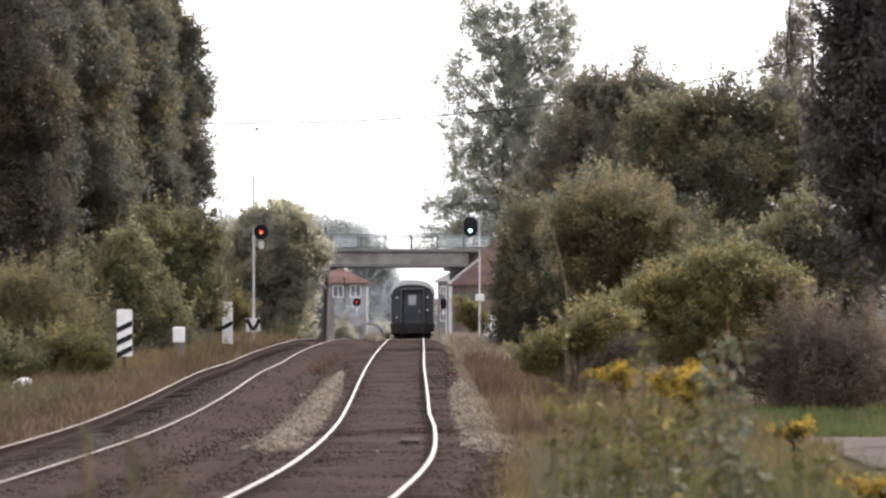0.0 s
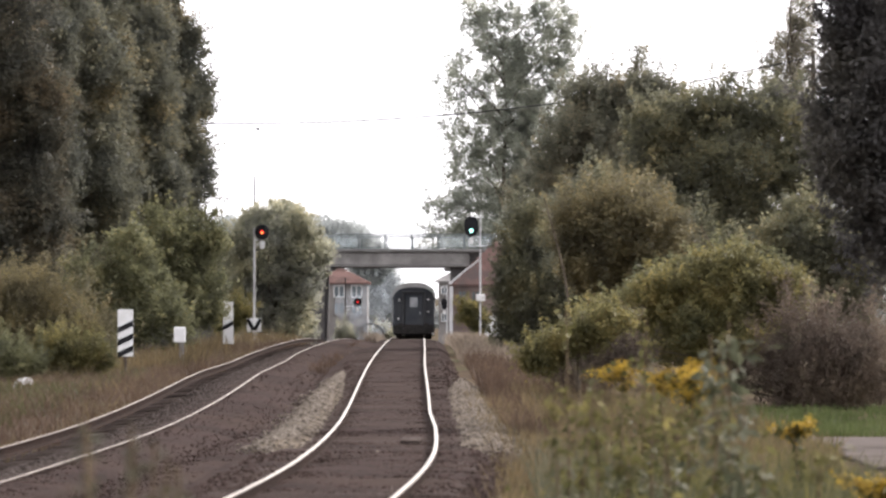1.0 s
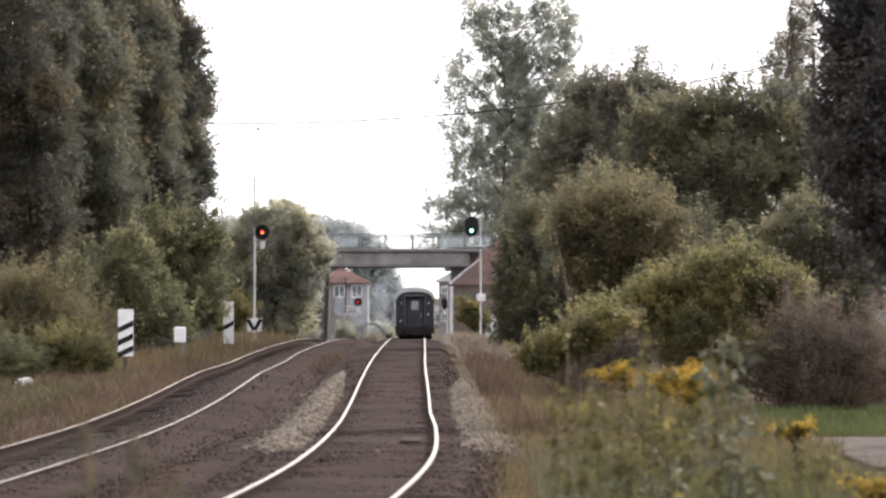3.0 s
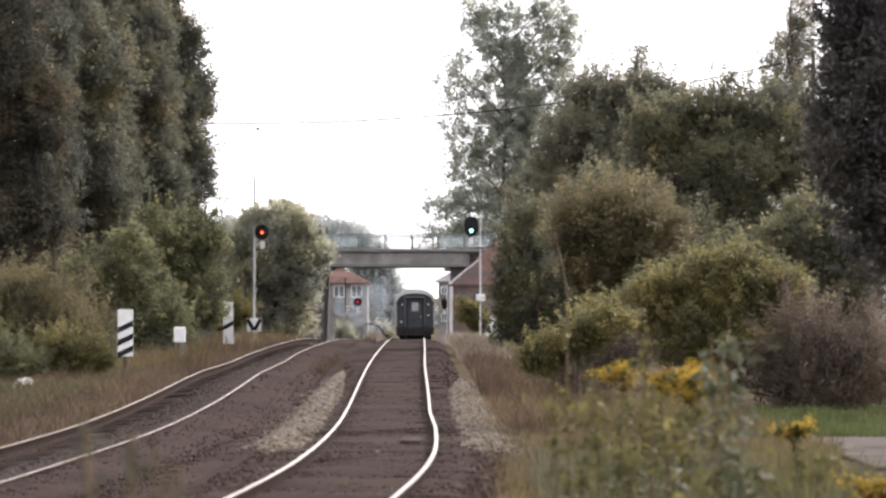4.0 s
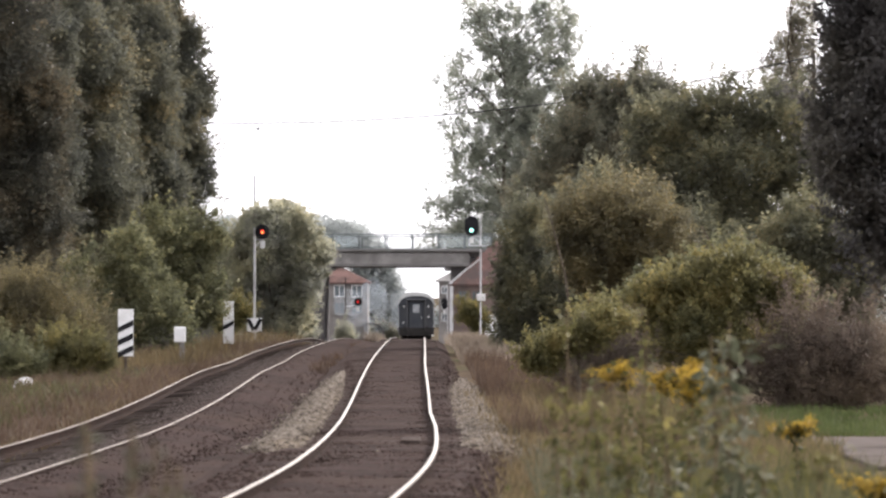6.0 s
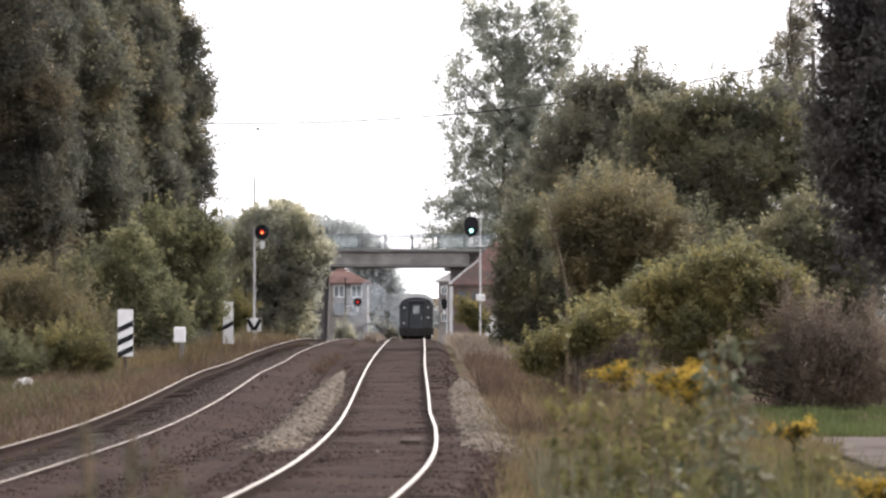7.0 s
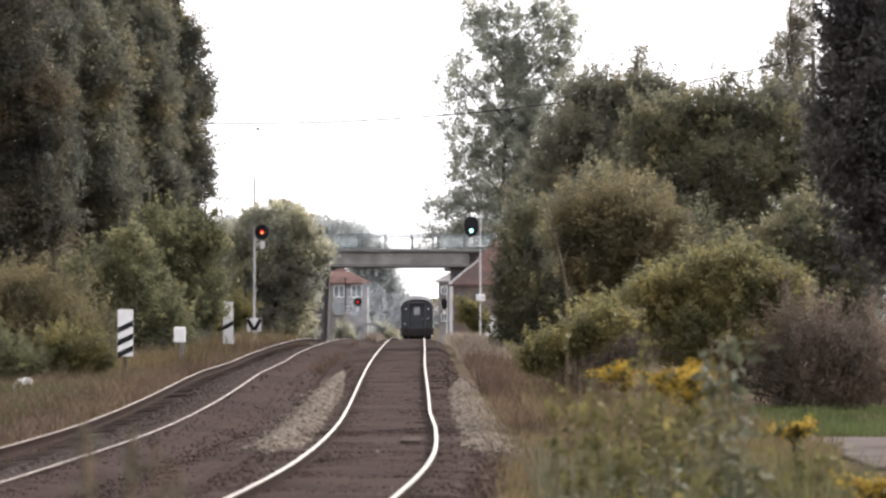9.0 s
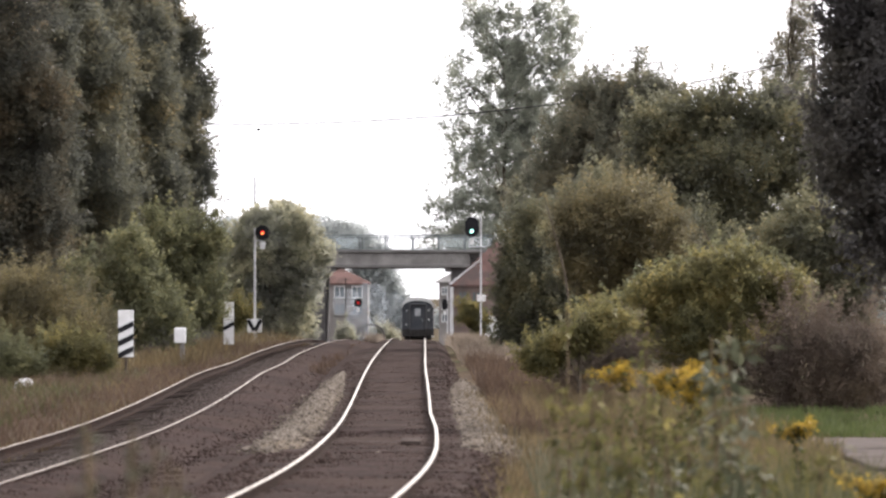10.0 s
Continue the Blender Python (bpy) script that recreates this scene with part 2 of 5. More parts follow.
def raw_mesh(name, verts, faces, material, parent=None):
    """A mesh object from arrays: verts (n, 3), faces (m, k)."""
    verts, faces = np.asarray(verts, np.float32), np.asarray(faces, np.int32)
    me = bpy.data.meshes.new(name)
    me.vertices.add(len(verts))
    me.vertices.foreach_set("co", verts.ravel())
    k = faces.shape[1]
    me.loops.add(faces.size)
    me.loops.foreach_set("vertex_index", faces.ravel())
    me.polygons.add(len(faces))
    me.polygons.foreach_set("loop_start", np.arange(0, faces.size, k, dtype=np.int32))
    me.polygons.foreach_set("loop_total", np.full(len(faces), k, np.int32))
    me.update(calc_edges=True)
    me.validate()
    me.materials.append(material)
    ob = new(name, me)
    if parent is not None:
        ob.parent = parent
    return ob


def box(bm, x, y, z, sx, sy, sz, bevel=0.0, turn=None):
    """A box centred at x, y, z, with softened edges."""
    made = bmesh.ops.create_cube(bm, size=1.0)["verts"]
    bmesh.ops.scale(bm, vec=(sx, sy, sz), verts=made)
    if bevel:
        edges = list({e for v in made for e in v.link_edges})
        made = bmesh.ops.bevel(bm, geom=edges, offset=bevel, segments=1, affect="EDGES", profile=0.5)["verts"]
    if turn is not None:
        bmesh.ops.rotate(bm, cent=(0, 0, 0), matrix=turn.to_3x3(), verts=made)
    bmesh.ops.translate(bm, vec=(x, y, z), verts=made)
    return bm


def solid_box(x, y, z, sx, sy, sz, bevel=0.0, turn=None):
    return box(bmesh.new(), x, y, z, sx, sy, sz, bevel, turn)


def rod(bm, a, b, r1, r2=None, seg=10):
    """A tapered rod from a to b."""
    a, b = Vector(a), Vector(b)
    r2 = r1 if r2 is None else r2
    way = b - a
    made = bmesh.ops.create_cone(bm, cap_ends=True, segments=seg, radius1=r1, radius2=r2, depth=way.length)["verts"]
    m = Matrix.Translation((a + b) / 2) @ way.to_track_quat("Z", "Y").to_matrix().to_4x4()
    bmesh.ops.transform(bm, matrix=m, verts=made)
    return bm


def tube(knots, radii, seg=9):
    """One tapering upright tube through the knots, closed at both ends."""
    bm = bmesh.new()
    rings = [[bm.verts.new(p + Vector((math.cos(a) * r, math.sin(a) * r, 0))) for a in [2 * math.pi * k / seg for k in range(seg)]] for p, r in zip(knots, radii)]
    for lower, upper in zip(rings, rings[1:]):
        for k in range(seg):
            q = (k + 1) % seg
            bm.faces.new((lower[k], lower[q], upper[q], upper[k]))
    bm.faces.new(rings[0][::-1])
    bm.faces.new(rings[-1])
    return bm


def extrude_outline(outline, y0, y1):
    """A closed outline in x, z pulled along y."""
    bm = bmesh.new()
    near = [bm.verts.new((x, y0, z)) for x, z in outline]
    far = [bm.verts.new((x, y1, z)) for x, z in outline]
    bm.faces.new(near)
    bm.faces.new(far[::-1])
    for i in range(len(outline)):
        j = (i + 1) % len(outline)
        bm.faces.new((near[j], near[i], far[i], far[j]))
    bmesh.ops.recalc_face_normals(bm, faces=bm.faces)
    return bm


def thing(name, x, y, z, label, category, group="", kind="", turn=0.0):
    ob = new(name)
    ob.empty_display_size = 0.2
    ob.matrix_basis = pose(x, y, z, 0, 0, turn)
    return tagged(ob, label, category, group, kind)


def smooth_curve(knots):
    """A natural cubic spline through (u, value) knots, straight beyond the ends."""
    u, v = np.array([k[0] for k in knots], float), np.array([k[1] for k in knots], float)
    n, h = len(u), np.diff(np.array([k[0] for k in knots], float))
    a, rhs = np.eye(n), np.zeros(n)
    for i in range(1, n - 1):
        a[i, i - 1:i + 2] = h[i - 1], 2 * (h[i - 1] + h[i]), h[i]
        rhs[i] = 6 * ((v[i + 1] - v[i]) / h[i] - (v[i] - v[i - 1]) / h[i - 1])
    c = np.linalg.solve(a, rhs)

    def value(t):
        t = np.asarray(t, float)
        i = np.clip(np.searchsorted(u, t) - 1, 0, n - 2)
        s = np.clip(t, u[0], u[-1])
        p, q = u[i + 1] - s, s - u[i]
        out = (c[i] * p ** 3 + c[i + 1] * q ** 3) / (6 * h[i]) + (v[i] / h[i] - c[i] * h[i] / 6) * p + (v[i + 1] / h[i] - c[i + 1] * h[i] / 6) * q
        first = (v[1] - v[0]) / h[0] - h[0] * (2 * c[0] + c[1]) / 6
        last = (v[-1] - v[-2]) / h[-1] + h[-1] * (c[-2] + 2 * c[-1]) / 6
        return out + np.where(t < u[0], (t - u[0]) * first, 0) + np.where(t > u[-1], (t - u[-1]) * last, 0)
    return value


# ---- the lie of the land: two tracks that curve over a low crest and fall away behind it ----
RIGHT_X = smooth_curve([(20, -1.95), (33.7, -1.20), (39, -0.955), (44.3, -0.845), (50, -0.845), (58.4, -0.905), (75, -1.06), (94.7, -1.21), (129, -1.41), (155, -1.54), (244, -1.98), (332, -2.33), (430, -2.7)])
RIGHT_Z = smooth_curve([(20, 0.05), (33.7, 0.03), (44.3, 0.0), (58.4, -0.17), (75, -0.19), (94.7, -0.04), (129, -0.03), (155, -0.10), (200, -0.58), (244, -1.33), (290, -2.04), (332, -2.55), (430, -3.8)])
LEFT_X = smooth_curve([(25, -6.6), (51.4, -5.47), (62, -5.28), (73, -5.07), (88, -5.12), (103, -5.25), (121, -5.45), (134, -5.1), (146, -4.8), (170, -4.75), (210, -5.4), (251, -6.0), (332, -6.5), (430, -6.9)])
LEFT_Z = smooth_curve([(25, -0.25), (51.4, -0.28), (62, -0.29), (73, -0.15), (88, -0.02), (103, -0.06), (121, -0.06), (134, 0.06), (146, 0.06), (165, -0.22), (200, -0.9), (244, -1.5), (290, -2.2), (332, -2.8), (430, -4.0)])


def ground_z(x, y):
    """Height of the earth: level with the ballast's foot beside the line, flattening out far away."""
    x, y = np.asarray(x, float), np.asarray(y, float)
    yy = np.clip(y, 15, 430)
    mix = np.clip((x + 4.6) / 2.6, 0, 1)
    line = LEFT_Z(yy) * (1 - mix) + RIGHT_Z(yy) * mix
    mean = 0.5 * (LEFT_Z(yy) + RIGHT_Z(yy))
    off = np.maximum(np.maximum(-8.0 - x, x - 1.4), 0)
    side = np.clip(off / 6, 0, 1)
    z = line * (1 - side) + (mean - 0.15) * side - 0.36 - 0.16 * np.clip(off / 1.2, 0, 1)
    far = np.clip((y - 400) / 500, 0, 1)
    return z * (1 - far) - 5.2 * far


def gz(x, y):
    return float(ground_z(x, y))


# ---- ground ----
def build_ground():
    xs = np.concatenate([[-2500, -1200, -600, -300, -150, -90, -60, -40, -28, -20, -15, -12], np.arange(-10.5, 9, 0.3), [10, 12, 15, 20, 28, 40, 60, 90, 150, 300, 600, 1200, 2500]])
    ys = np.concatenate([[-300, -120, -50, -20, 0, 10], np.arange(16, 170, 0.8), np.arange(170, 440, 5), [450, 480, 520, 580, 660, 780, 900, 1200, 2000, 3200, 4500]])
    gx, gy = np.meshgrid(xs, ys)
    z = ground_z(gx, gy)
    near = np.clip((30 - np.abs(gx)) / 20, 0, 1)
    z = z + near * (0.05 * np.sin(gx * 2.1 + gy * 0.7) * np.sin(gy * 0.9 - gx) + 0.03 * np.sin(gx * 5.3 + 1.0) * np.sin(gy * 2.3)) * np.where((gx > -7.4) & (gx < 0.6), 0.3, 1.0)
    nx, ny = len(xs), len(ys)
    i = np.arange(nx * ny).reshape(ny, nx)
    faces = np.stack([i[:-1, :-1], i[:-1, 1:], i[1:, 1:], i[1:, :-1]], -1).reshape(-1, 4)
    ob = raw_mesh("ground", np.stack([gx, gy, z], -1).reshape(-1, 3), faces, M_ground)
    tagged(ob, "brown earth with dry grass beside the railway", "ground", kind="structure")


build_ground()


def strip(name, centre, level, y0, y1, outline, material, label, category, step=0.5, wobble=0.0, seed=0):
    """A bed swept along the line: outline is (sideways, up) from the centre."""
    rng = np.random.default_rng(seed)
    ys = np.arange(y0, y1, step)
    n, k = len(ys), len(outline)
    cx, cz = centre(ys), level(ys)
    verts = np.zeros((n, k, 3))
    for j, (dx, dz) in enumerate(outline):
        verts[:, j, 0] = cx + dx + wobble * 2 * rng.standard_normal(n) * (0.5 if 0 < j < k - 1 else 1)
        verts[:, j, 1] = ys
        verts[:, j, 2] = cz + dz + (wobble * rng.standard_normal(n) if 0 < j < k - 1 else 0)
    i = np.arange(n * k).reshape(n, k)
    faces = np.stack([i[:-1, :-1], i[:-1, 1:], i[1:, 1:], i[1:, :-1]], -1).reshape(-1, 4)
    ob = raw_mesh(name, verts.reshape(-1, 3), faces, material)
    return tagged(ob, label, category, kind="structure")


BED = [(-2.35, -0.52), (-1.75, -0.215), (-1.2, -0.175), (-0.6, -0.165), (0, -0.16), (0.6, -0.165), (1.15, -0.175), (1.4, -0.215), (1.8, -0.52)]
strip("ballast_bed_right", RIGHT_X, RIGHT_Z, 18, 430, [(a, b + (0.045 if abs(a) < 2 else 0)) for a, b in BED], M_ballast, "dark brown ballast bed under the polished track", "ballast", 0.4, 0.012, 1)
strip("ballast_bed_left", LEFT_X, LEFT_Z, 18, 430, [(-2.35, -0.55), (-1.75, -0.40), (-1.2, -0.33), (-0.64, -0.36), (-0.3, -0.235), (0.25, -0.125), (0.66, -0.045), (0.86, -0.045), (1.45, -0.10), (2.3, -0.34), (2.6, -0.55)], M_ballast, "dark brown ballast bed under the dull track", "ballast", 0.4, 0.012, 2)
strip("cess_between_tracks", lambda y: 0.5 * (RIGHT_X(y) + LEFT_X(y)), lambda y: 0.5 * (RIGHT_Z(y) + LEFT_Z(y)), 18, 200,
      [(-0.9, -0.5), (-0.5, -0.28), (0, -0.25), (0.5, -0.27), (0.9, -0.5)], M_ballast, "dark trodden ballast between the two tracks", "ballast", 0.5, 0.02, 3)


def gravel_bank(name, centre, y0, y1, width, height, label, seed):
    """A tongue of pale gravel that tapers to both ends."""
    rng = np.random.default_rng(seed)
    ys = np.arange(y0, y1, 0.35)
    k = 9
    verts = np.zeros((len(ys), k, 3))
    for i, y in enumerate(ys):
        grow = min(1.0, (y - y0) / 1.2) * min(1.0, (y1 - y) / 14)
        w = width(y) * (0.25 + 0.75 * grow)
        cx, cz = centre(y)
        for j in range(k):
            a = j / (k - 1) * 2 - 1
            verts[i, j] = (cx + a * w * (1 + 0.06 * rng.standard_normal()), y, cz + height * grow * (1 - a * a) + 0.012 * rng.standard_normal() - (0.12 if j in (0, k - 1) else 0))
    i = np.arange(len(ys) * k).reshape(len(ys), k)
    faces = np.stack([i[:-1, :-1], i[:-1, 1:], i[1:, 1:], i[1:, :-1]], -1).reshape(-1, 4)
    return tagged(raw_mesh(name, verts.reshape(-1, 3), faces, M_gravel), label, "gravel", kind="structure")


MID_BANK = (lambda y: (float(RIGHT_X(y)) - 1.40, float(RIGHT_Z(y)) - 0.16), 47.5, 97.0, lambda y: 0.40 if y < 80 else 0.32)
SIDE_BANK = (lambda y: (float(RIGHT_X(y)) + 1.42 + 0.1 * min(1.0, max(0.0, (y - 50) / 20)), float(RIGHT_Z(y)) - 0.19), 47.5, 92.0, lambda y: 0.50)
gravel_bank("gravel_bank_middle", *MID_BANK, 0.13, "pale fresh gravel heaped beside the polished track", 4)
gravel_bank("gravel_bank_side", *SIDE_BANK, 0.10, "pale fresh gravel along the track's outer shoulder", 5)


def stones(name, count, spread, size, material, label, seed):
    """Loose stones: flattened jittered octahedra, half sunk; spread(rng, n) gives their places."""
    rng = np.random.default_rng(seed)
    p = spread(rng, count)
    base = np.array([(1, 0, 0), (0, 1, 0), (-1, 0, 0), (0, -1, 0), (0, 0, 0.5), (0, 0, -0.8)], float)
    tri = np.array([(0, 1, 4), (1, 2, 4), (2, 3, 4), (3, 0, 4), (1, 0, 5), (2, 1, 5), (3, 2, 5), (0, 3, 5)])
    n = len(p)
    r = size * rng.uniform(0.5, 1.35, n)
    v = base[None] * r[:, None, None] * rng.uniform(0.6, 1.3, (n, 6, 3))
    a = rng.uniform(0, 6.28, n)
    c, s = np.cos(a)[:, None], np.sin(a)[:, None]
    v = np.stack([v[..., 0] * c - v[..., 1] * s, v[..., 0] * s + v[..., 1] * c, v[..., 2]], -1) + p[:, None]
    f = tri[None] + (np.arange(n) * 6)[:, None, None]
    return tagged(raw_mesh(name, v.reshape(-1, 3), f.reshape(-1, 3), material), label, "stones", kind="stuff")


def bed_spread(centre, level, y0, y1, half, drop, cant=0.0):
    def spread(rng, n):
        y = y0 + (y1 - y0) * rng.uniform(0, 1, n) ** 1.7
        d = rng.uniform(-half, half, n)
        return np.stack([centre(y) + d, y, level(y) - drop + cant * d - 0.06 * np.clip(np.abs(d) - 1.2, 0, 1)], -1)
    return spread


def bank_spread(bank, height):
    def spread(rng, n):
        y = rng.uniform(bank[1], bank[2], n)
        a = np.clip(rng.normal(0, 0.62, n), -1.6, 1.6)
        out = np.zeros((n, 3))
        for i in range(n):
            cx, cz = bank[0](y[i])
            grow = min(1.0, (y[i] - bank[1]) / 1.2) * min(1.0, (bank[2] - y[i]) / 14)
            out[i] = cx + a[i] * bank[3](y[i]) * (0.25 + 0.75 * grow), y[i], cz + height * grow * (1 - min(1.0, a[i] * a[i])) + 0.005
        return out
    return spread


stones("ballast_stones", 15000, bed_spread(RIGHT_X, RIGHT_Z, 30, 110, 1.6, 0.12), 0.027, M_stone, "dark angular ballast stones on the track bed", 6)
stones("ballast_stones", 9000, bed_spread(LEFT_X, LEFT_Z, 40, 130, 0.52, 0.165, 0.17), 0.030, M_grey_stone, "dark angular ballast stones on the track bed", 7)
stones("ballast_stones", 2500, bed_spread(lambda y: 0.5 * (RIGHT_X(y) + LEFT_X(y)), lambda y: 0.5 * (RIGHT_Z(y) + LEFT_Z(y)), 38, 110, 0.8, 0.25), 0.026, M_stone, "dark stones between the two tracks", 8)
stones("ballast_stones", 3000, bed_spread(lambda y: LEFT_X(y) + 1.45, LEFT_Z, 40, 120, 0.75, 0.105, -0.13), 0.021, M_stone, "dark stones on the dull track's shoulder", 108)
stones("gravel_stones", 6000, bank_spread(MID_BANK, 0.13), 0.032, M_gravel_stone, "pale gravel stones on the middle bank", 9)
stones("gravel_stones", 6000, bank_spread(SIDE_BANK, 0.10), 0.032, M_gravel_stone, "pale gravel stones on the side bank", 10)
stones("scattered_stones", 60, bed_spread(RIGHT_X, RIGHT_Z, 36, 120, 2.2, 0.12), 0.026, M_gravel_stone, "single pale stones strewn on the dark ballast", 11)


# ---- tracks ----
RAIL_SIDE = [(-0.070, -0.150), (-0.070, -0.140), (-0.012, -0.115), (-0.010, -0.045), (-0.034, -0.036), (-0.035, -0.012), (-0.027, -0.002),
             (0.027, -0.002), (0.035, -0.012), (0.034, -0.036), (0.010, -0.045), (0.012, -0.115), (0.070, -0.140), (0.070, -0.150)]


def rail_mesh(name, centre, level, offset, y0, y1, outline, material, parent, seed, label=""):
    """A rail's outline swept along its line, with the small kinks of old track."""
    ys = np.concatenate([np.arange(y0, 170, 0.5), np.arange(170, y1, 3.0)])
    rng = np.random.default_rng(seed)
    kink = np.interp(ys, np.arange(y0, y1 + 9, 9.0), 0.010 * rng.standard_normal(len(np.arange(y0, y1 + 9, 9.0))))
    k = len(outline)
    verts = np.zeros((len(ys), k, 3))
    slope = (centre(ys + 0.5) - centre(ys - 0.5))
    for j, (dx, dz) in enumerate(outline):
        verts[:, j] = np.stack([centre(ys) + offset + dx, ys - slope * (offset + dx), level(ys) + dz + kink * 0.7], -1)
        verts[:, j, 0] += kink
    i = np.arange(len(ys) * k).reshape(len(ys), k)
    faces = np.stack([i[:-1, :-1], i[:-1, 1:], i[1:, 1:], i[1:, :-1]], -1).reshape(-1, 4)
    ob = raw_mesh(name, verts.reshape(-1, 3), faces, material, parent)
    ob.data.polygons.foreach_set("use_smooth", [False] * len(ob.data.polygons))
    if label:
        ob["label"] = label
    return ob


def track(name, centre, level, top, label, seed, sink, worn=1.0, cant=0.0):
    ob = thing(name, 0, 0, 0, label, "railway track", kind="structure")
    for side in (-0.7525, 0.7525):
        rail = rail_mesh("rail", centre, level, side, 20, 430, RAIL_SIDE, M_rust, ob, seed + (side > 0), "rusty steel rail")
        rail_mesh("running_surface", centre, level, side, 20, 430, [(a * worn, b) for a, b in ((-0.036, -0.013), (-0.029, -0.001), (-0.012, 0.003), (0.012, 0.003), (0.029, -0.001), (0.036, -0.013))], top, rail, seed + (side > 0), "polished running surface")
    me = None
    rng = random.Random(seed)
    for i in range(260):
        y = 24 + i * 0.64
        if me is None:
            first = part("sleeper", solid_box(0, 0, 0, 2.5, 0.25, 0.16, 0.015), M_sleeper, ob)
            me = first.data
        else:
            first = new("sleeper", me)
            first.parent = ob
        first.matrix_basis = pose(float(centre(y)) + rng.uniform(-0.02, 0.02), y, float(level(y)) - sink + cant * 0.012 + rng.uniform(-0.02, 0.022), 0, -cant, rng.uniform(-0.8, 0.8) - math.degrees(float(centre(y + 0.5) - centre(y - 0.5))))
    return ob


track("track_right", RIGHT_X, RIGHT_Z, M_rail_top, "railway track with brightly polished rails on half-buried sleepers", 21, 0.210, 0.82)
track("track_left", LEFT_X, LEFT_Z, M_rail_dull, "railway track with dull rails on half-buried sleepers", 31, 0.352, 0.68, 5.0)

# a pale cable slab lies between the polished rails
slab = part("concrete_slab", solid_box(0, 0, 0, 0.27, 1.5, 0.06, 0.012), M_sleeper)
slab.location = (float(RIGHT_X(51.6)) + 0.40, 51.6, float(RIGHT_Z(51.6)) - 0.095)
tagged(slab, "small pale concrete slab lying in dark ballast", "slab")

# ---- path beside the line ----
def build_path():
    bm = bmesh.new()
    box(bm, 9.1, 64.0, 0, 4.6, 12.0, 0.12, 0.03)
    ob = part("path", bm, M_path)
    ob.location = (0, 0, gz(7.5, 64) + 0.0)
    tagged(ob, "worn grey path behind the weeds", "path", kind="structure")


build_path()


# ---- road bridge ----
def build_bridge():
    y0, y1 = 251.0, 261.0
    left, right = -8.07, 0.52
    base = -2.3
    b = thing("road_bridge", 0, y0, base, "grey concrete road bridge with railings over both tracks", "bridge")
    zb = -base
    sof, deck = 3.62 + zb, 4.86 + zb
    part("girder", solid_box((left + right) / 2, 0.35, (sof + deck - 0.22) / 2, right - left + 2.6, 0.7, deck - 0.22 - sof, 0.03), M_concrete, b, "stained concrete edge girder")
    part("girder", solid_box((left + right) / 2, y1 - y0 - 0.35, (sof + deck - 0.22) / 2, right - left + 2.6, 0.7, deck - 0.22 - sof, 0.03), M_concrete, b, "stained concrete edge girder")
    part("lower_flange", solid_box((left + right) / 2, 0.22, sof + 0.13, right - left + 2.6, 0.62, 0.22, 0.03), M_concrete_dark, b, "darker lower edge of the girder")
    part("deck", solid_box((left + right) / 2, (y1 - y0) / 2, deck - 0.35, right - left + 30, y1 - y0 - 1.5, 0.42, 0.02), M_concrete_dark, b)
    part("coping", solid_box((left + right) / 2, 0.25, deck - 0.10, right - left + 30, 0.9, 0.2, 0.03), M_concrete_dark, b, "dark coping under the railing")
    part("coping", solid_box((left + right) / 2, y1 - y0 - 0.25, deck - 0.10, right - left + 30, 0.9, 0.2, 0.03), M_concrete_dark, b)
    part("abutment", solid_box(left - 7.0, (y1 - y0) / 2, (deck - 0.57) / 2 - 0.5, 14.0, y1 - y0 - 0.6, deck - 0.57 + 1.0, 0.04), M_pier, b, "dark concrete abutment")
    part("abutment", solid_box(right + 7.0, (y1 - y0) / 2, (deck - 0.57) / 2 - 0.5, 14.0, y1 - y0 - 0.6, deck - 0.57 + 1.0, 0.04), M_pier, b, "dark concrete abutment")
    part("corbel", solid_box(right - 0.22, 0.5, sof - 0.14, 0.44, 0.9, 0.28, 0.05), M_concrete_dark, b)
    part("corbel", solid_box(left + 0.22, 0.5, sof - 0.14, 0.44, 0.9, 0.28, 0.05), M_concrete_dark, b)
    for k in range(4):
        part("girder_rib", solid_box(left + 1.1 + k * 2.2, -0.03, (sof + deck) / 2 - 0.02, 0.12, 0.07, deck - sof - 0.5, 0.015), M_concrete, b)
    for yy in (0.1, y1 - y0 - 0.1):
        r = thing("bridge_railing", 0, y0 + yy, 4.86, "grey-green steel railing along the bridge's edge", "railing", "bridge railings")
        xs = [-20.29 + 1.815 * i for i in range(17)]
        for x in xs:
            part("post", solid_box(x, 0, 0.5, 0.09, 0.07, 1.0, 0.01), M_railing, r)
        part("top_rail", solid_box((xs[0] + xs[-1]) / 2, 0, 1.0, xs[-1] - xs[0], 0.09, 0.09, 0.02), M_railing, r)
        part("bottom_rail", solid_box((xs[0] + xs[-1]) / 2, 0, 0.13, xs[-1] - xs[0], 0.05, 0.05, 0.01), M_railing, r)
        part("middle_rail", solid_box((xs[0] + xs[-1]) / 2, 0, 0.86, xs[-1] - xs[0], 0.03, 0.03, 0.008), M_railing, r)
        if yy < 1:
            for k in (6, 7, 11, 12):
                part("panel", solid_box(xs[k] + 0.907, 0.02, 0.48, 1.62, 0.02, 0.7, 0.0), M_panel, r, "cloudy infill panel")


build_bridge()


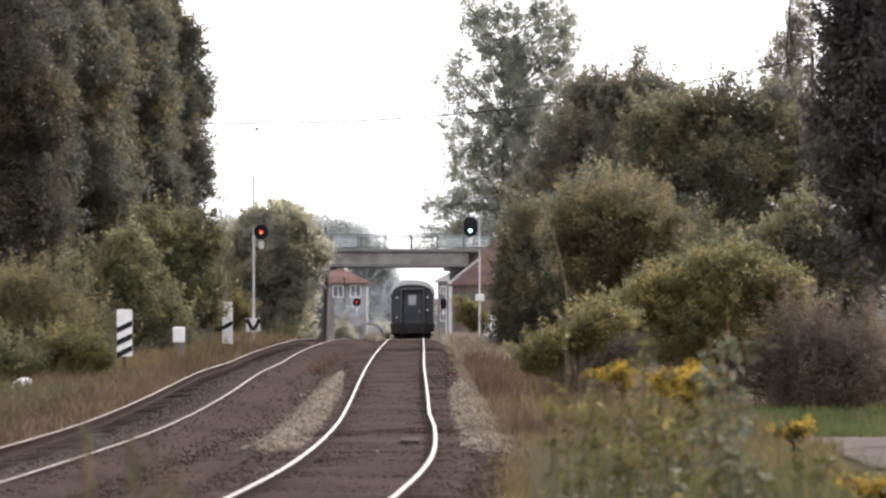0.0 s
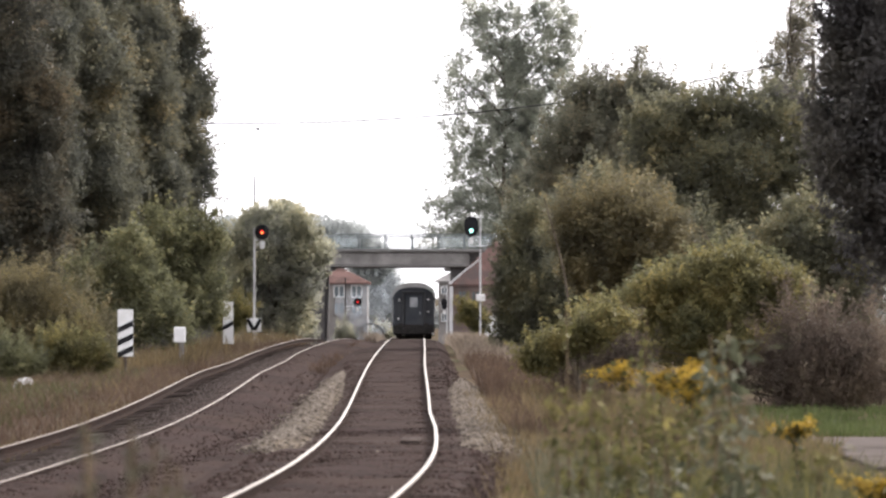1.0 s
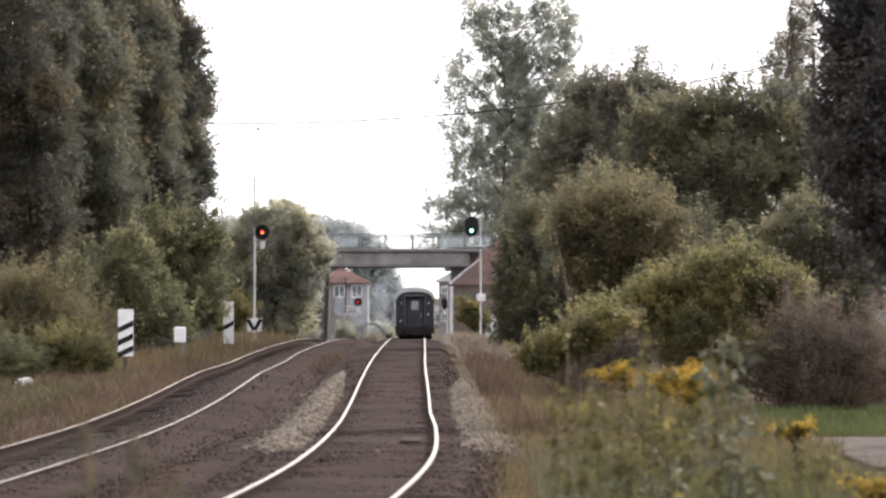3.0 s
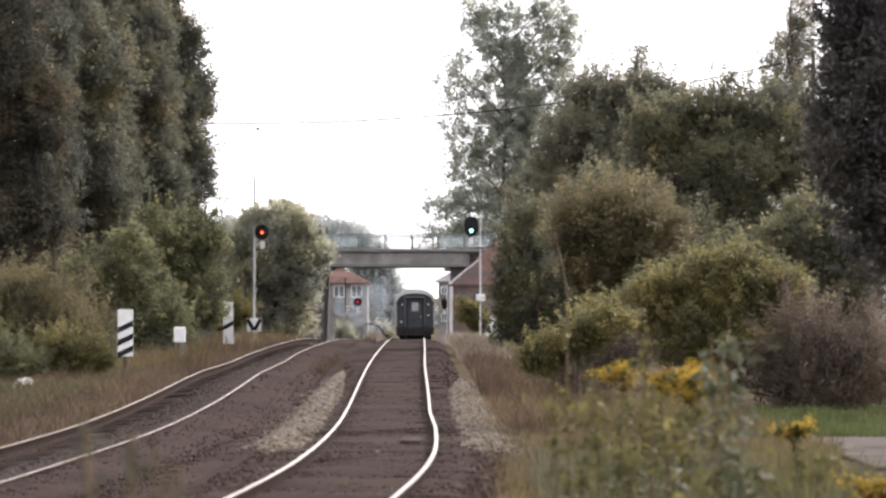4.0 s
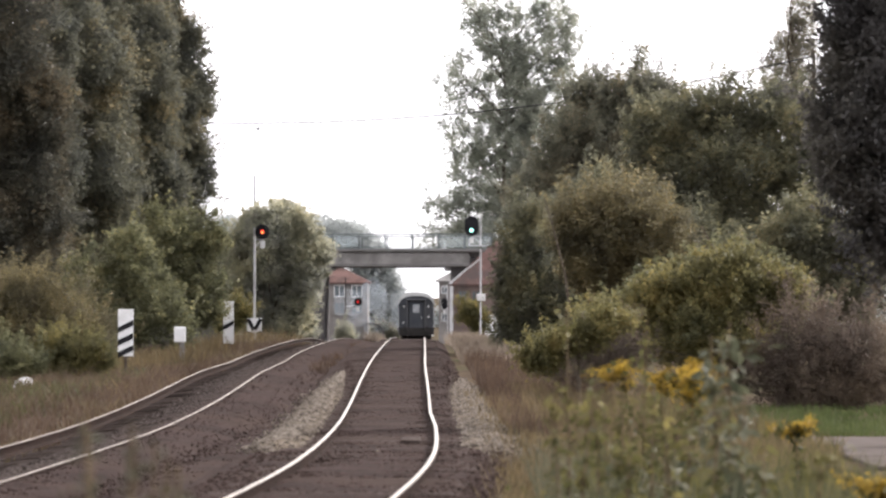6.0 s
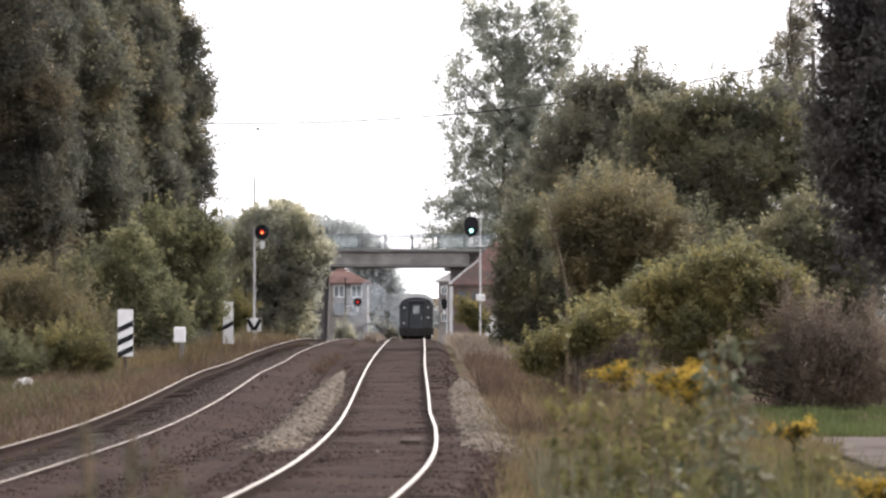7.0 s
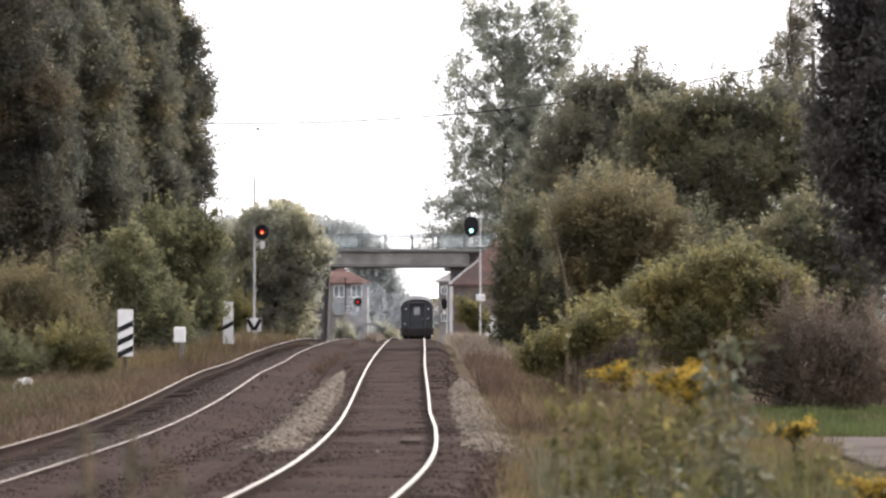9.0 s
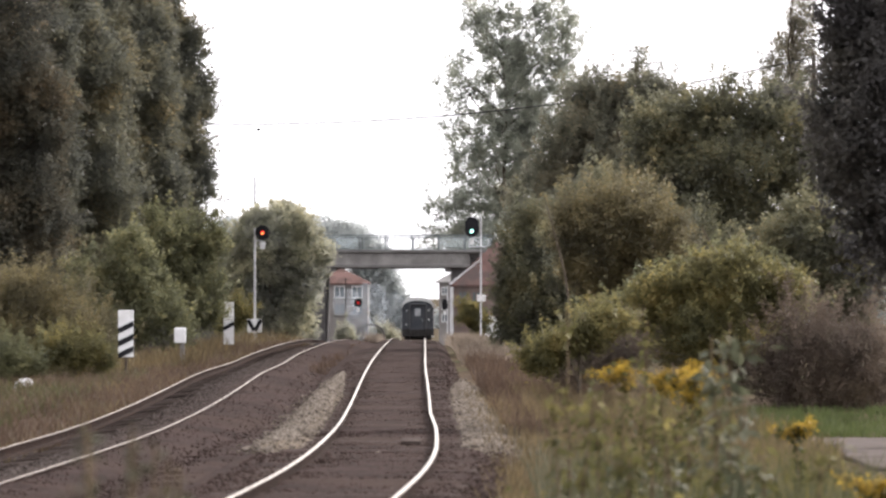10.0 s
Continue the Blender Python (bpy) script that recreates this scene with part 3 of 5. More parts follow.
# ---- signals ----
def signal(x, y, z, pole_top, head_z, head_x, head_r, tall, light, label, core=None, lit_dz=0.0, paint=None):
    s = thing("railway_signal", x, y, z, label, "signal", "colour-light signals")
    part("pole", rod(bmesh.new(), (0, 0, 0), (0, 0, pole_top - z), 0.05, 0.045, 12), paint or M_pole, s, "slender signal pole")
    bm = bmesh.new()
    rod(bm, (0, 0, head_z - z - tall / 2 - 0.02), (head_x, -0.05, head_z - z - tall / 2 - 0.02), 0.03, 0.03, 8)
    rod(bm, (0, 0, head_z - z - tall / 2 - 0.32), (head_x, -0.05, head_z - z - tall / 2 - 0.02), 0.018, 0.018, 8)
    part("bracket", bm, M_pole, s)
    # backing board: a tall rounded plate
    out = []
    for i in range(24):
        a = 2 * math.pi * i / 24
        out.append((head_x + head_r * math.cos(a), head_z - z + head_r * math.sin(a) + (tall / 2 - head_r) * (1 if math.sin(a) > 0 else -1)))
    head = part("backing_board", extrude_outline(out, -0.16, -0.02), M_black, s, "black rounded backing board")
    zc = head_z - z + lit_dz
    bm = bmesh.new()
    bmesh.ops.create_cone(bm, cap_ends=True, segments=20, radius1=head_r * 0.27, radius2=head_r * 0.25, depth=0.05)
    bmesh.ops.transform(bm, matrix=pose(head_x, -0.185, zc, 90), verts=bm.verts)
    part("lens", bm, light, head, "lit signal lens")
    if core:
        bm = bmesh.new()
        bmesh.ops.create_uvsphere(bm, u_segments=12, v_segments=8, radius=head_r * 0.16)
        bmesh.ops.translate(bm, vec=(head_x, -0.22, zc - head_r * 0.1), verts=bm.verts)
        part("bulb", bm, core, head, "bright orange centre of the light")
    # hood: half a tube over the lens
    bm = bmesh.new()
    ring = []
    for yy in (-0.16, -0.42):
        ring.append([bm.verts.new((head_x + r * math.cos(a), yy, zc + r * math.sin(a))) for r in (head_r * 0.62, head_r * 0.56) for a in [math.pi * (k / 10) for k in range(11)]])
    for k in range(10):
        bm.faces.new((ring[0][k], ring[0][k + 1], ring[1][k + 1], ring[1][k]))
        bm.faces.new((ring[0][11 + k], ring[1][11 + k], ring[1][12 + k], ring[0][12 + k]))
        bm.faces.new((ring[1][k], ring[1][k + 1], ring[1][12 + k], ring[1][11 + k]))
    part("hood", bm, M_black, head)
    part("plate", solid_box(head_x, -0.06, head_z - z - tall / 2 - 0.22, 0.2, 0.03, 0.3, 0.01), M_white, s, "small white plate under the lamps")
    part("foot", solid_box(0, 0, 0.1, 0.4, 0.4, 0.5, 0.03), M_concrete, s)
    return s


sl = (-7.608, 4.497, -7.289, 4.337)
s = signal(sl[0], 148.0, gz(sl[0], 148.0), sl[1], sl[3], sl[2] - sl[0], 0.29, 0.60, M_red, "colour-light signal showing red on a slender pale pole", M_amber_core)
part("marker_board", solid_box(0, -0.12, 0.90, 0.58, 0.03, 0.54, 0.015), M_white, s, "white square board at the pole's foot")
for a in (-1, 1):
    part("chevron", solid_box(a * 0.14, -0.145, 0.92, 0.15, 0.02, 0.5, 0.005, pose(0, 0, 0, 0, a * 28, 0)), M_black, s, "black chevron stroke")
sr = (1.93, 5.818, 1.462, 5.321)
s = signal(sr[0], 190.0, gz(sr[0], 190.0), sr[1], sr[3], sr[2] - sr[0], 0.36, 1.05, M_green, "colour-light signal showing green on a pale pole", None, -0.22)
part("relay_box", solid_box(0.02, -0.12, 1.637 - gz(sr[0], 190.0), 0.46, 0.25, 0.36, 0.03), M_white, s, "white relay box")
bm = bmesh.new()
box(bm, -0.1, -0.1, 4.298 - gz(sr[0], 190.0), 1.1, 0.5, 0.05, 0.01)
for a in (-0.6, 0.4):
    box(bm, a, -0.3, 4.473 - gz(sr[0], 190.0), 0.04, 0.04, 0.4, 0.005)
part("service_platform", bm, M_pole, s, "small grey service platform")
part("stay", rod(bmesh.new(), (-1.5, 0.2, 2.456 - gz(sr[0], 190.0)), (-0.05, 0.1, 3.596 - gz(sr[0], 190.0)), 0.04, 0.04, 8), M_pole, s, "slanting pale stay")
sf = (-7.322, 3.0, -6.391, 1.181)
signal(sf[0], 275.0, gz(sf[0], 275.0), sf[1], sf[3], sf[2] - sf[0], 0.30, 0.62, M_red, "distant colour-light signal showing red beyond the bridge", None, 0.0, M_underframe)
sg = (0.323, 2.5, 0.092, 0.977)
s = signal(sg[0], 300.0, gz(sg[0], 300.0), sg[1], sg[3], sg[2] - sg[0], 0.25, 0.9, M_black, "unlit black signal on a whitish post beyond the bridge")


# ---- boards beside the line ----
def striped_board(x, y, top, width, height, stripes, label):
    z = gz(x, y)
    b = thing("marker_board", x, y, z, label, "marker board", "marker boards beside the line")
    part("post", solid_box(0, 0.06, (top - z) / 2, 0.08, 0.08, top - z - 0.05, 0.01), M_bark, b)
    zt = top - z
    part("board", solid_box(0, 0, zt - height / 2, width, 0.05, height, 0.012), M_white, b, "white painted board")
    for k, down in enumerate(stripes):
        bm = bmesh.new()
        w, h, rise = width / 2 - 0.004, 0.16, 0.20
        zc = zt - down
        pts = [(-w, -h / 2 - rise / 2), (w, -h / 2 + rise / 2), (w, h / 2 + rise / 2), (-w, h / 2 - rise / 2)]
        part("stripe", extrude_outline([(px, zc + pz) for px, pz in pts], -0.034, -0.026), M_black, b, "slanting black stripe")


bx = (-8.649, 1.438, -8.649, 0.638)
striped_board(bx[0], 100.0, bx[1], 0.42, 1.28, (0.47, 0.82, 1.15), "white board with three slanting black stripes in dry grass")
bx = (-7.72, 1.575, -7.72, 0.234)
striped_board(bx[0], 132.0, bx[1], 0.37, 1.52, (0.86,), "white board with one slanting black stripe in dry grass")
bx = (-8.032, 0.849, -8.032, 0.487)
z = gz(bx[0], 112.0)
b = thing("kilometre_stone", bx[0], 112.0, z, "small white distance sign on a short dark foot", "distance sign")
part("plate", solid_box(0, 0, bx[1] - z - 0.24, 0.36, 0.12, 0.48, 0.03), M_white, b, "white plate with worn corners")
part("foot", solid_box(0.06, 0.02, (bx[1] - z - 0.48) / 2, 0.14, 0.12, bx[1] - z - 0.48, 0.02), M_concrete_dark, b)


def crumpled(name, x, y, size, material, label, category, seed):
    rng = random.Random(seed)
    bm = bmesh.new()
    bmesh.ops.create_icosphere(bm, subdivisions=3, radius=1.0)
    for v in bm.verts:
        k = 1 + 0.35 * noise.noise(v.co * 1.7 + Vector((seed, 0, 0))) + rng.uniform(-0.06, 0.06)
        v.co = Vector((v.co.x * size[0] * k, v.co.y * size[1] * k, max(v.co.z, -0.35) * size[2] * k))
    ob = part(name, bm, material)
    ob.location = (x, y, gz(x, y) + size[2] * 0.35)
    return tagged(ob, label, category)


bx = (-11.077, -0.563, -11.077, -0.563)
crumpled("plastic_bag", bx[0], 97.0, (0.30, 0.25, 0.2), M_bag, "white crumpled plastic bag lying in dry grass", "bag", 3)
bx = (0.637, 0.349, 1.69, 0.404)
crumpled("white_stone", bx[0], 180.0, (0.14, 0.14, 0.30), M_bag, "small pale pointed marker stone beside the track", "stone", 5)


# ---- buildings ----
def house_window(parent, x, y, z, w, h, bars=1, pane=None, frame_mat=None):
    """A window set into a wall that faces -y: reveal, frame, sill and panes."""
    f = bmesh.new()
    t = 0.09
    for px, pz, sx, sz in ((-w / 2 + t / 2, 0, t, h), (w / 2 - t / 2, 0, t, h), (0, h / 2 - t / 2, w, t), (0, -h / 2 + t / 2, w, t)):
        box(f, x + px, y - 0.05, z + pz, sx, 0.1, sz, 0.01)
    for k in range(bars):
        box(f, x - w / 2 + w * (k + 1) / (bars + 1), y - 0.05, z, 0.08, 0.09, h, 0.01)
    win = part("window", f, frame_mat or M_frame, parent, "painted window frame")
    part("pane", solid_box(x, y - 0.012, z, w - 0.1, 0.02, h - 0.1), pane or M_pane, win)
    part("sill", solid_box(x, y - 0.1, z - h / 2 - 0.04, w + 0.2, 0.24, 0.07, 0.01), M_concrete, win)


def hip_roof(parent, x0, x1, y0, y1, z, rise, over, material, label, tiles=True):
    """A hipped roof with a thick eave, clad in rows of tile courses."""
    x0, x1, y0, y1 = x0 - over, x1 + over, y0 - over, y1 + over
    run = min(x1 - x0, y1 - y0) / 2
    bm = bmesh.new()
    e = [bm.verts.new(p) for p in ((x0, y0, z), (x1, y0, z), (x1, y1, z), (x0, y1, z))]
    u = [bm.verts.new(p) for p in ((x0, y0, z + 0.14), (x1, y0, z + 0.14), (x1, y1, z + 0.14), (x0, y1, z + 0.14))]
    if x1 - x0 >= y1 - y0:
        r = [bm.verts.new((x0 + run, (y0 + y1) / 2, z + rise)), bm.verts.new((x1 - run - 0.01, (y0 + y1) / 2, z + rise))]
        tops = ((u[0], u[1], r[1], r[0]), (u[2], u[3], r[0], r[1]), (u[3], u[0], r[0]), (u[1], u[2], r[1]))
    else:
        r = [bm.verts.new(((x0 + x1) / 2, y0 + run, z + rise)), bm.verts.new(((x0 + x1) / 2, y1 - run, z + rise))]
        tops = ((u[0], u[1], r[0]), (u[2], u[3], r[1]), (u[3], u[0], r[0], r[1]), (u[1], u[2], r[1], r[0]))
    for f in tops:
        bm.faces.new(f)
    for k in range(4):
        bm.faces.new((e[k], e[(k + 1) % 4], u[(k + 1) % 4], u[k]))
    bm.faces.new(e[::-1])
    bmesh.ops.recalc_face_normals(bm, faces=bm.faces)
    roof = part("roof", bm, material, parent, label)
    if tiles:
        # courses on the slope that faces the line, as thin lapped strips
        n = 9
        for k in range(n):
            f0 = k / n
            inset = run * f0
            zz = z + 0.14 + (rise - 0.14) * f0
            w = (x1 - x0) - 2 * inset
            if w > 0.4:
                part("tile_course", solid_box((x0 + x1) / 2, y0 + inset + 0.12, zz + 0.05, w - 0.1, 0.3, 0.05, 0.01, pose(0, 0, 0, math.degrees(math.atan2(rise, run)))), material, roof)
    return roof


def ridge(parent, a, b, material, label):
    part("hip_ridge", rod(bmesh.new(), a, b, 0.09, 0.09, 8), material, parent, label)


def house_left():
    y0 = 345.0
    x0, x1 = -12.106, -7.115
    z0 = gz(-8, y0) - 0.1
    eave = 2.696 - z0
    h = thing("house", 0, y0, z0, "two-storey grey rendered house with a red hipped roof", "house", "houses beyond the bridge")
    part("wall", solid_box((x0 + x1) / 2, 4.0, eave / 2, x1 - x0, 8.0, eave, 0.02), M_render, h, "grey rendered walls")
    hip_roof(h, x0, x1, 0, 8.0, eave, 4.236 - z0 - eave, 0.25, M_roof, "red clay tile roof")
    for x, z in ((-9.77, 2.006), (-8.124, 2.006), (-9.77, 0.413), (-8.124, 0.413)):
        house_window(h, x, 0.0, z - z0, 1.05, 1.15, 1, None, M_frame if z > 1 else M_render)
    part("door", solid_box(-7.115 - 0.75, -0.03, 1.05, 0.9, 0.08, 2.1, 0.01), M_bark, h, "dark house door")
    part("chimney", solid_box((x0 + x1) / 2 - 0.3, 4.0, 4.449 - z0, 0.5, 0.5, 1.2, 0.02), M_brick, h, "brick chimney")


house_left()


def station_house():
    y0 = 236.0
    x0, x1 = 0.545, 6.392
    z0 = gz(1.5, y0) - 0.1
    eave = 2.3 - z0
    h = thing("lineside_house", 0, y0, z0, "dark brick lineside house with a steep red roof", "house")
    part("wall", solid_box((x0 + x1) / 2, 3.4, eave / 2, x1 - x0, 6.8, eave, 0.02), M_brick, h, "dark brick walls")
    roof = hip_roof(h, x0, x1, 0, 6.8, eave, 5.278 - z0 - eave, 0.12, M_roof, "red clay tile roof")
    run = 3.52
    ridge(roof, (x0 - 0.12, -0.12, eave + 0.16), (x0 - 0.12 + run, 3.4, 5.278 - z0 + 0.04), M_pole, "pale hip ridge")
    part("corner_strip", solid_box(x0 - 0.02, -0.04, eave / 2, 0.22, 0.12, eave, 0.01), M_pole, h, "pale corner strip")
    house_window(h, 1.235, 0.0, 1.609 - z0, 0.62, 0.9, 1, None, M_brick)
    house_window(h, 2.107, 0.0, 1.609 - z0, 0.62, 0.9, 1, None, M_brick)
    part("door", solid_box(3.124, -0.03, 1.05, 0.9, 0.08, 2.1, 0.01), M_frame, h)


station_house()


def far_house():
    y0 = 400.0
    x0, x1 = -0.492, 4.679
    z0 = gz(2, y0) - 0.1
    eave = 3.008 - z0
    h = thing("house", 0, y0, z0, "pale distant house with a grey tiled roof", "house", "houses beyond the bridge")
    part("wall", solid_box((x0 + x1) / 2, 4.0, eave / 2, x1 - x0, 8.0, eave, 0.02), M_render, h, "pale rendered walls")
    hip_roof(h, x0, x1, 0, 8.0, eave, 4.855 - z0 - eave, 0.4, M_concrete, "grey tiled roof")
    for z in (2.146, 0.546, -0.809):
        house_window(h, 0.123, 0.0, z - z0, 0.7, 0.9, 1)


far_house()


def culvert_arch():
    """A thin dark hoop beside the far track, open in the middle."""
    x, y = -5.956, 300.0
    z = gz(x, y)
    turn = [math.pi * k / 18 for k in range(19)]
    outer = [(1.15 * math.cos(a), 0.95 * math.sin(a) + 1.2) for a in turn]
    inner = [(1.03 * math.cos(a), 0.83 * math.sin(a) + 1.2) for a in turn]
    ob = part("arched_hoop", extrude_outline([(1.15, 0)] + outer + [(-1.15, 0), (-1.03, 0)] + inner[::-1] + [(1.03, 0)], 0, 0.5), M_pier)
    ob.location = (x, y, z - 0.05)
    tagged(ob, "thin dark arched hoop beside the far track", "arch")


culvert_arch()


# ---- trees and bushes ----
def leaves(rng, centres, per, spread, size, slim=0.55, droop=0.25):
    """Leaf quads folded along the midrib, gathered round the centres, most of them lying rather flat."""
    n = len(centres) * per
    c = np.repeat(centres, per, 0) + rng.standard_normal((n, 3)) * spread
    s = size * rng.uniform(0.6, 1.4, n)[:, None]
    d = rng.standard_normal((n, 3)) * np.array([1, 1, 0.6])
    d[:, 2] -= droop
    d /= np.linalg.norm(d, axis=1)[:, None] + 1e-9
    w = np.cross(d, np.array([0, 0, 1.0]) + 0.7 * rng.standard_normal((n, 3)))
    w /= np.linalg.norm(w, axis=1)[:, None] + 1e-9
    up = np.cross(w, d)
    v = np.stack([c, c + d * s * 0.5 + w * s * slim * 0.5 + up * s * 0.08, c + d * s, c + d * s * 0.5 - w * s * slim * 0.5 + up * s * 0.08], 1)
    return v.reshape(-1, 3)


def in_lobes(rng, lob, n, low, high):
    weight = lob[:, 3] * lob[:, 4] + 0.3 * lob[:, 3] ** 2
    pick = rng.choice(len(lob), n, p=weight / weight.sum())
    d = rng.standard_normal((n, 3))
    d /= np.linalg.norm(d, axis=1)[:, None]
    l = lob[pick]
    return l, d, l[:, :3] + d * rng.uniform(low, high, n)[:, None] * np.stack([l[:, 3], l[:, 3], l[:, 4]], -1)


def crown_points(rng, lobes, n, shell=0.7, ragged=0.12, bough=1.0):
    """Twig places: boughs, flattened and of many sizes, stand out of the lobes (x, y, z, r, rz); the rest fills the inside."""
    lob = np.array(lobes, float)
    boughs = max(24, int(n / 13 / bough))
    l, d, c = in_lobes(rng, lob, boughs, 0.72 - ragged, 0.95 + 0.8 * ragged)
    size = np.maximum(0.14, np.sqrt(l[:, 3] * np.minimum(l[:, 3], l[:, 4])) * rng.uniform(0.10, 0.28, boughs) * bough)
    m = int(n * shell)
    k = rng.choice(boughs, m, p=size ** 2 / (size ** 2).sum())
    e = rng.standard_normal((m, 3))
    e /= np.linalg.norm(e, axis=1)[:, None]
    out = c[k] + e * (rng.uniform(0, 1, m) ** 0.45 * size[k])[:, None] * np.array([1.15, 1.15, 0.75])
    out[:, 2] -= 0.25 * np.linalg.norm((out - c[k])[:, :2], axis=1)
    return np.concatenate([out, in_lobes(rng, lob, n - m, 0.25, 0.88)[2]])


def tree(name, lobes, material, label, category, clumps, per=10, size=0.16, spread=0.22, trunk=0.16, seed=1, shell=0.7, ragged=0.12, group="", slim=0.55, limbs=12, base=None, droop=0.25, shoot=0.6, rise=0.8, bough=1.0, twigs=1.0):
    """A tapered trunk with limbs that reach into the lobes, and a crown of leaves."""
    rng = np.random.default_rng(seed)
    lob = np.array(lobes, float)
    w = lob[:, 3] ** 2
    x, y = base if base else (float((lob[:, 0] * w).sum() / w.sum()), float((lob[:, 1] * w).sum() / w.sum()))
    z = gz(x, y)
    t = thing(name, x, y, z, label, category, group)
    per, size, spread = int(per * 1.7), size * 0.76, spread * 0.8
    centres = crown_points(rng, lobes, clumps, shell, ragged, bough) - np.array([x, y, z])
    centres = centres[centres[:, 2] > 0.05]
    v = leaves(rng, centres, per, spread, size, slim, droop)
    # young shoots that stand out of the crown's outline
    k = max(20, int(clumps * twigs) // 28)
    _, d, c = in_lobes(rng, lob, k, 0.82, 1.02)
    way = d * 0.6 + np.array([0, 0, rise]) + 0.3 * rng.standard_normal((k, 3))
    way /= np.linalg.norm(way, axis=1)[:, None]
    far = shoot * rng.uniform(0.4, 1.3, k)
    u = np.linspace(0, 1, 9)
    line = (c[:, None] + way[:, None] * (u[None, :] * far[:, None])[..., None]).reshape(-1, 3) - np.array([x, y, z])
    line = line[line[:, 2] > 0.1]
    v = np.concatenate([v, leaves(rng, line, 7, shoot * 0.075, size, slim, droop)])
    raw_mesh("crown", v, np.arange(len(v)).reshape(-1, 4), material, t)
    top = float((lob[:, 2] + lob[:, 4] * 0.5).max() - z)
    n = 6
    knots = [Vector((0, 0, -0.15))] + [Vector((rng.normal() * 0.06 * top / 6, rng.normal() * 0.06 * top / 6, top * (k + 1) / n)) for k in range(n)]
    bm = tube(knots, [trunk * (1 - k / n) + 0.015 for k in range(n + 1)])
    part("trunk", bm, M_bark, t)
    for k in range(limbs):
        bm = bmesh.new()
        l = lob[k % len(lob)]
        tip = Vector(l[:3] - np.array([x, y, z]) + rng.standard_normal(3) * np.array([l[3], l[3], l[4]]) * 0.45)
        root = Vector((0, 0, max(0.2, min(top * 0.85, tip.z - (tip.xy.length * 0.9 + 0.4)))))
        mid = root.lerp(tip, 0.5) + Vector(rng.standard_normal(3) * 0.15)
        r = trunk * 0.35
        rod(bm, root, mid, r, r * 0.6, 6)
        rod(bm, mid, tip, r * 0.6, r * 0.2, 6)
        for q in range(3):
            rod(bm, mid.lerp(tip, 0.3 + 0.2 * q), mid.lerp(tip, 0.5 + 0.2 * q) + Vector(rng.standard_normal(3) * l[3] * 0.35), r * 0.3, r * 0.1, 5)
        part("limb", bm, M_bark, t)
    return t


ROW = "row of tall dense dark-leaved trees"
tree("tall_tree", [(-10.737, 152.0, 3.959, 1.216, 2.105), (-10.574, 152.32, 7.234, 1.076, 2.105), (-10.714, 151.53, 9.573, 1.31, 1.638), (-11.135, 152.61, 11.912, 1.123, 1.871), (-11.556, 151.82, 14.485, 0.983, 1.871), (-11.79, 151.37, 4.66, 1.17, 2.339), (-10.106, 152.17, 7.0, 0.702, 1.17), (-10.153, 152.0, 10.041, 0.795, 1.029), (-10.62, 152.18, 12.614, 0.608, 0.936)], L_dark, "tall narrow tree with dense dark green leaves", "tree", 4600, 11, 0.20, 0.22, 0.2, 41, 0.55, 0.12, ROW, 0.4, 12, None, 0.25, 0.7, 0.15)
tree("tall_tree", [(-11.945, 144.0, 4.515, 1.662, 2.438), (-11.834, 144.47, 7.839, 1.551, 2.438), (-12.056, 143.47, 10.942, 1.463, 2.438), (-12.388, 144.72, 13.823, 1.33, 2.216), (-12.943, 143.84, 15.374, 0.886, 1.33), (-10.948, 143.47, 6.066, 0.975, 1.33), (-11.28, 144.23, 9.612, 0.975, 1.108), (-13.164, 144.0, 7.839, 0.975, 1.551), (-11.17, 144.23, 12.05, 0.754, 1.108)], L_dark, "tall dense tree, dark green with rusty tips", "tree", 6000, 11, 0.20, 0.22, 0.22, 42, 0.55, 0.14, ROW, 0.4, 12, None, 0.25, 0.8, 0.1)
tree("tall_tree", [(-13.487, 134.0, 3.921, 1.753, 2.269), (-13.075, 134.46, 7.014, 1.547, 2.475), (-13.487, 133.44, 10.108, 1.547, 2.475), (-13.9, 134.78, 12.995, 1.444, 2.269), (-14.931, 133.78, 5.777, 1.237, 2.475), (-12.044, 133.51, 5.365, 0.907, 1.444), (-12.147, 134.2, 9.902, 0.825, 1.237), (-14.725, 134.0, 9.902, 1.031, 1.444)], L_dark, "tall dense tree, dark green with rusty tips", "tree", 6400, 11, 0.20, 0.22, 0.24, 43, 0.55, 0.14, ROW, 0.4, 12, None, 0.25, 0.8, 0.1)
tree("tall_tree", [(-14.771, 124.0, 3.77, 1.813, 2.29), (-14.389, 124.49, 7.014, 1.622, 2.672), (-14.771, 123.42, 10.259, 1.622, 2.672), (-15.343, 124.82, 12.93, 1.527, 2.099), (-16.488, 123.69, 7.969, 1.718, 3.817), (-13.244, 123.55, 4.534, 0.84, 1.336), (-13.149, 124.18, 8.16, 0.763, 1.336)], L_umber, "tall dense brownish-green tree with hanging twigs", "tree", 7000, 11, 0.19, 0.22, 0.24, 44, 0.55, 0.14, ROW, 0.4, 12, None, 0.25, 0.8, 0.1)
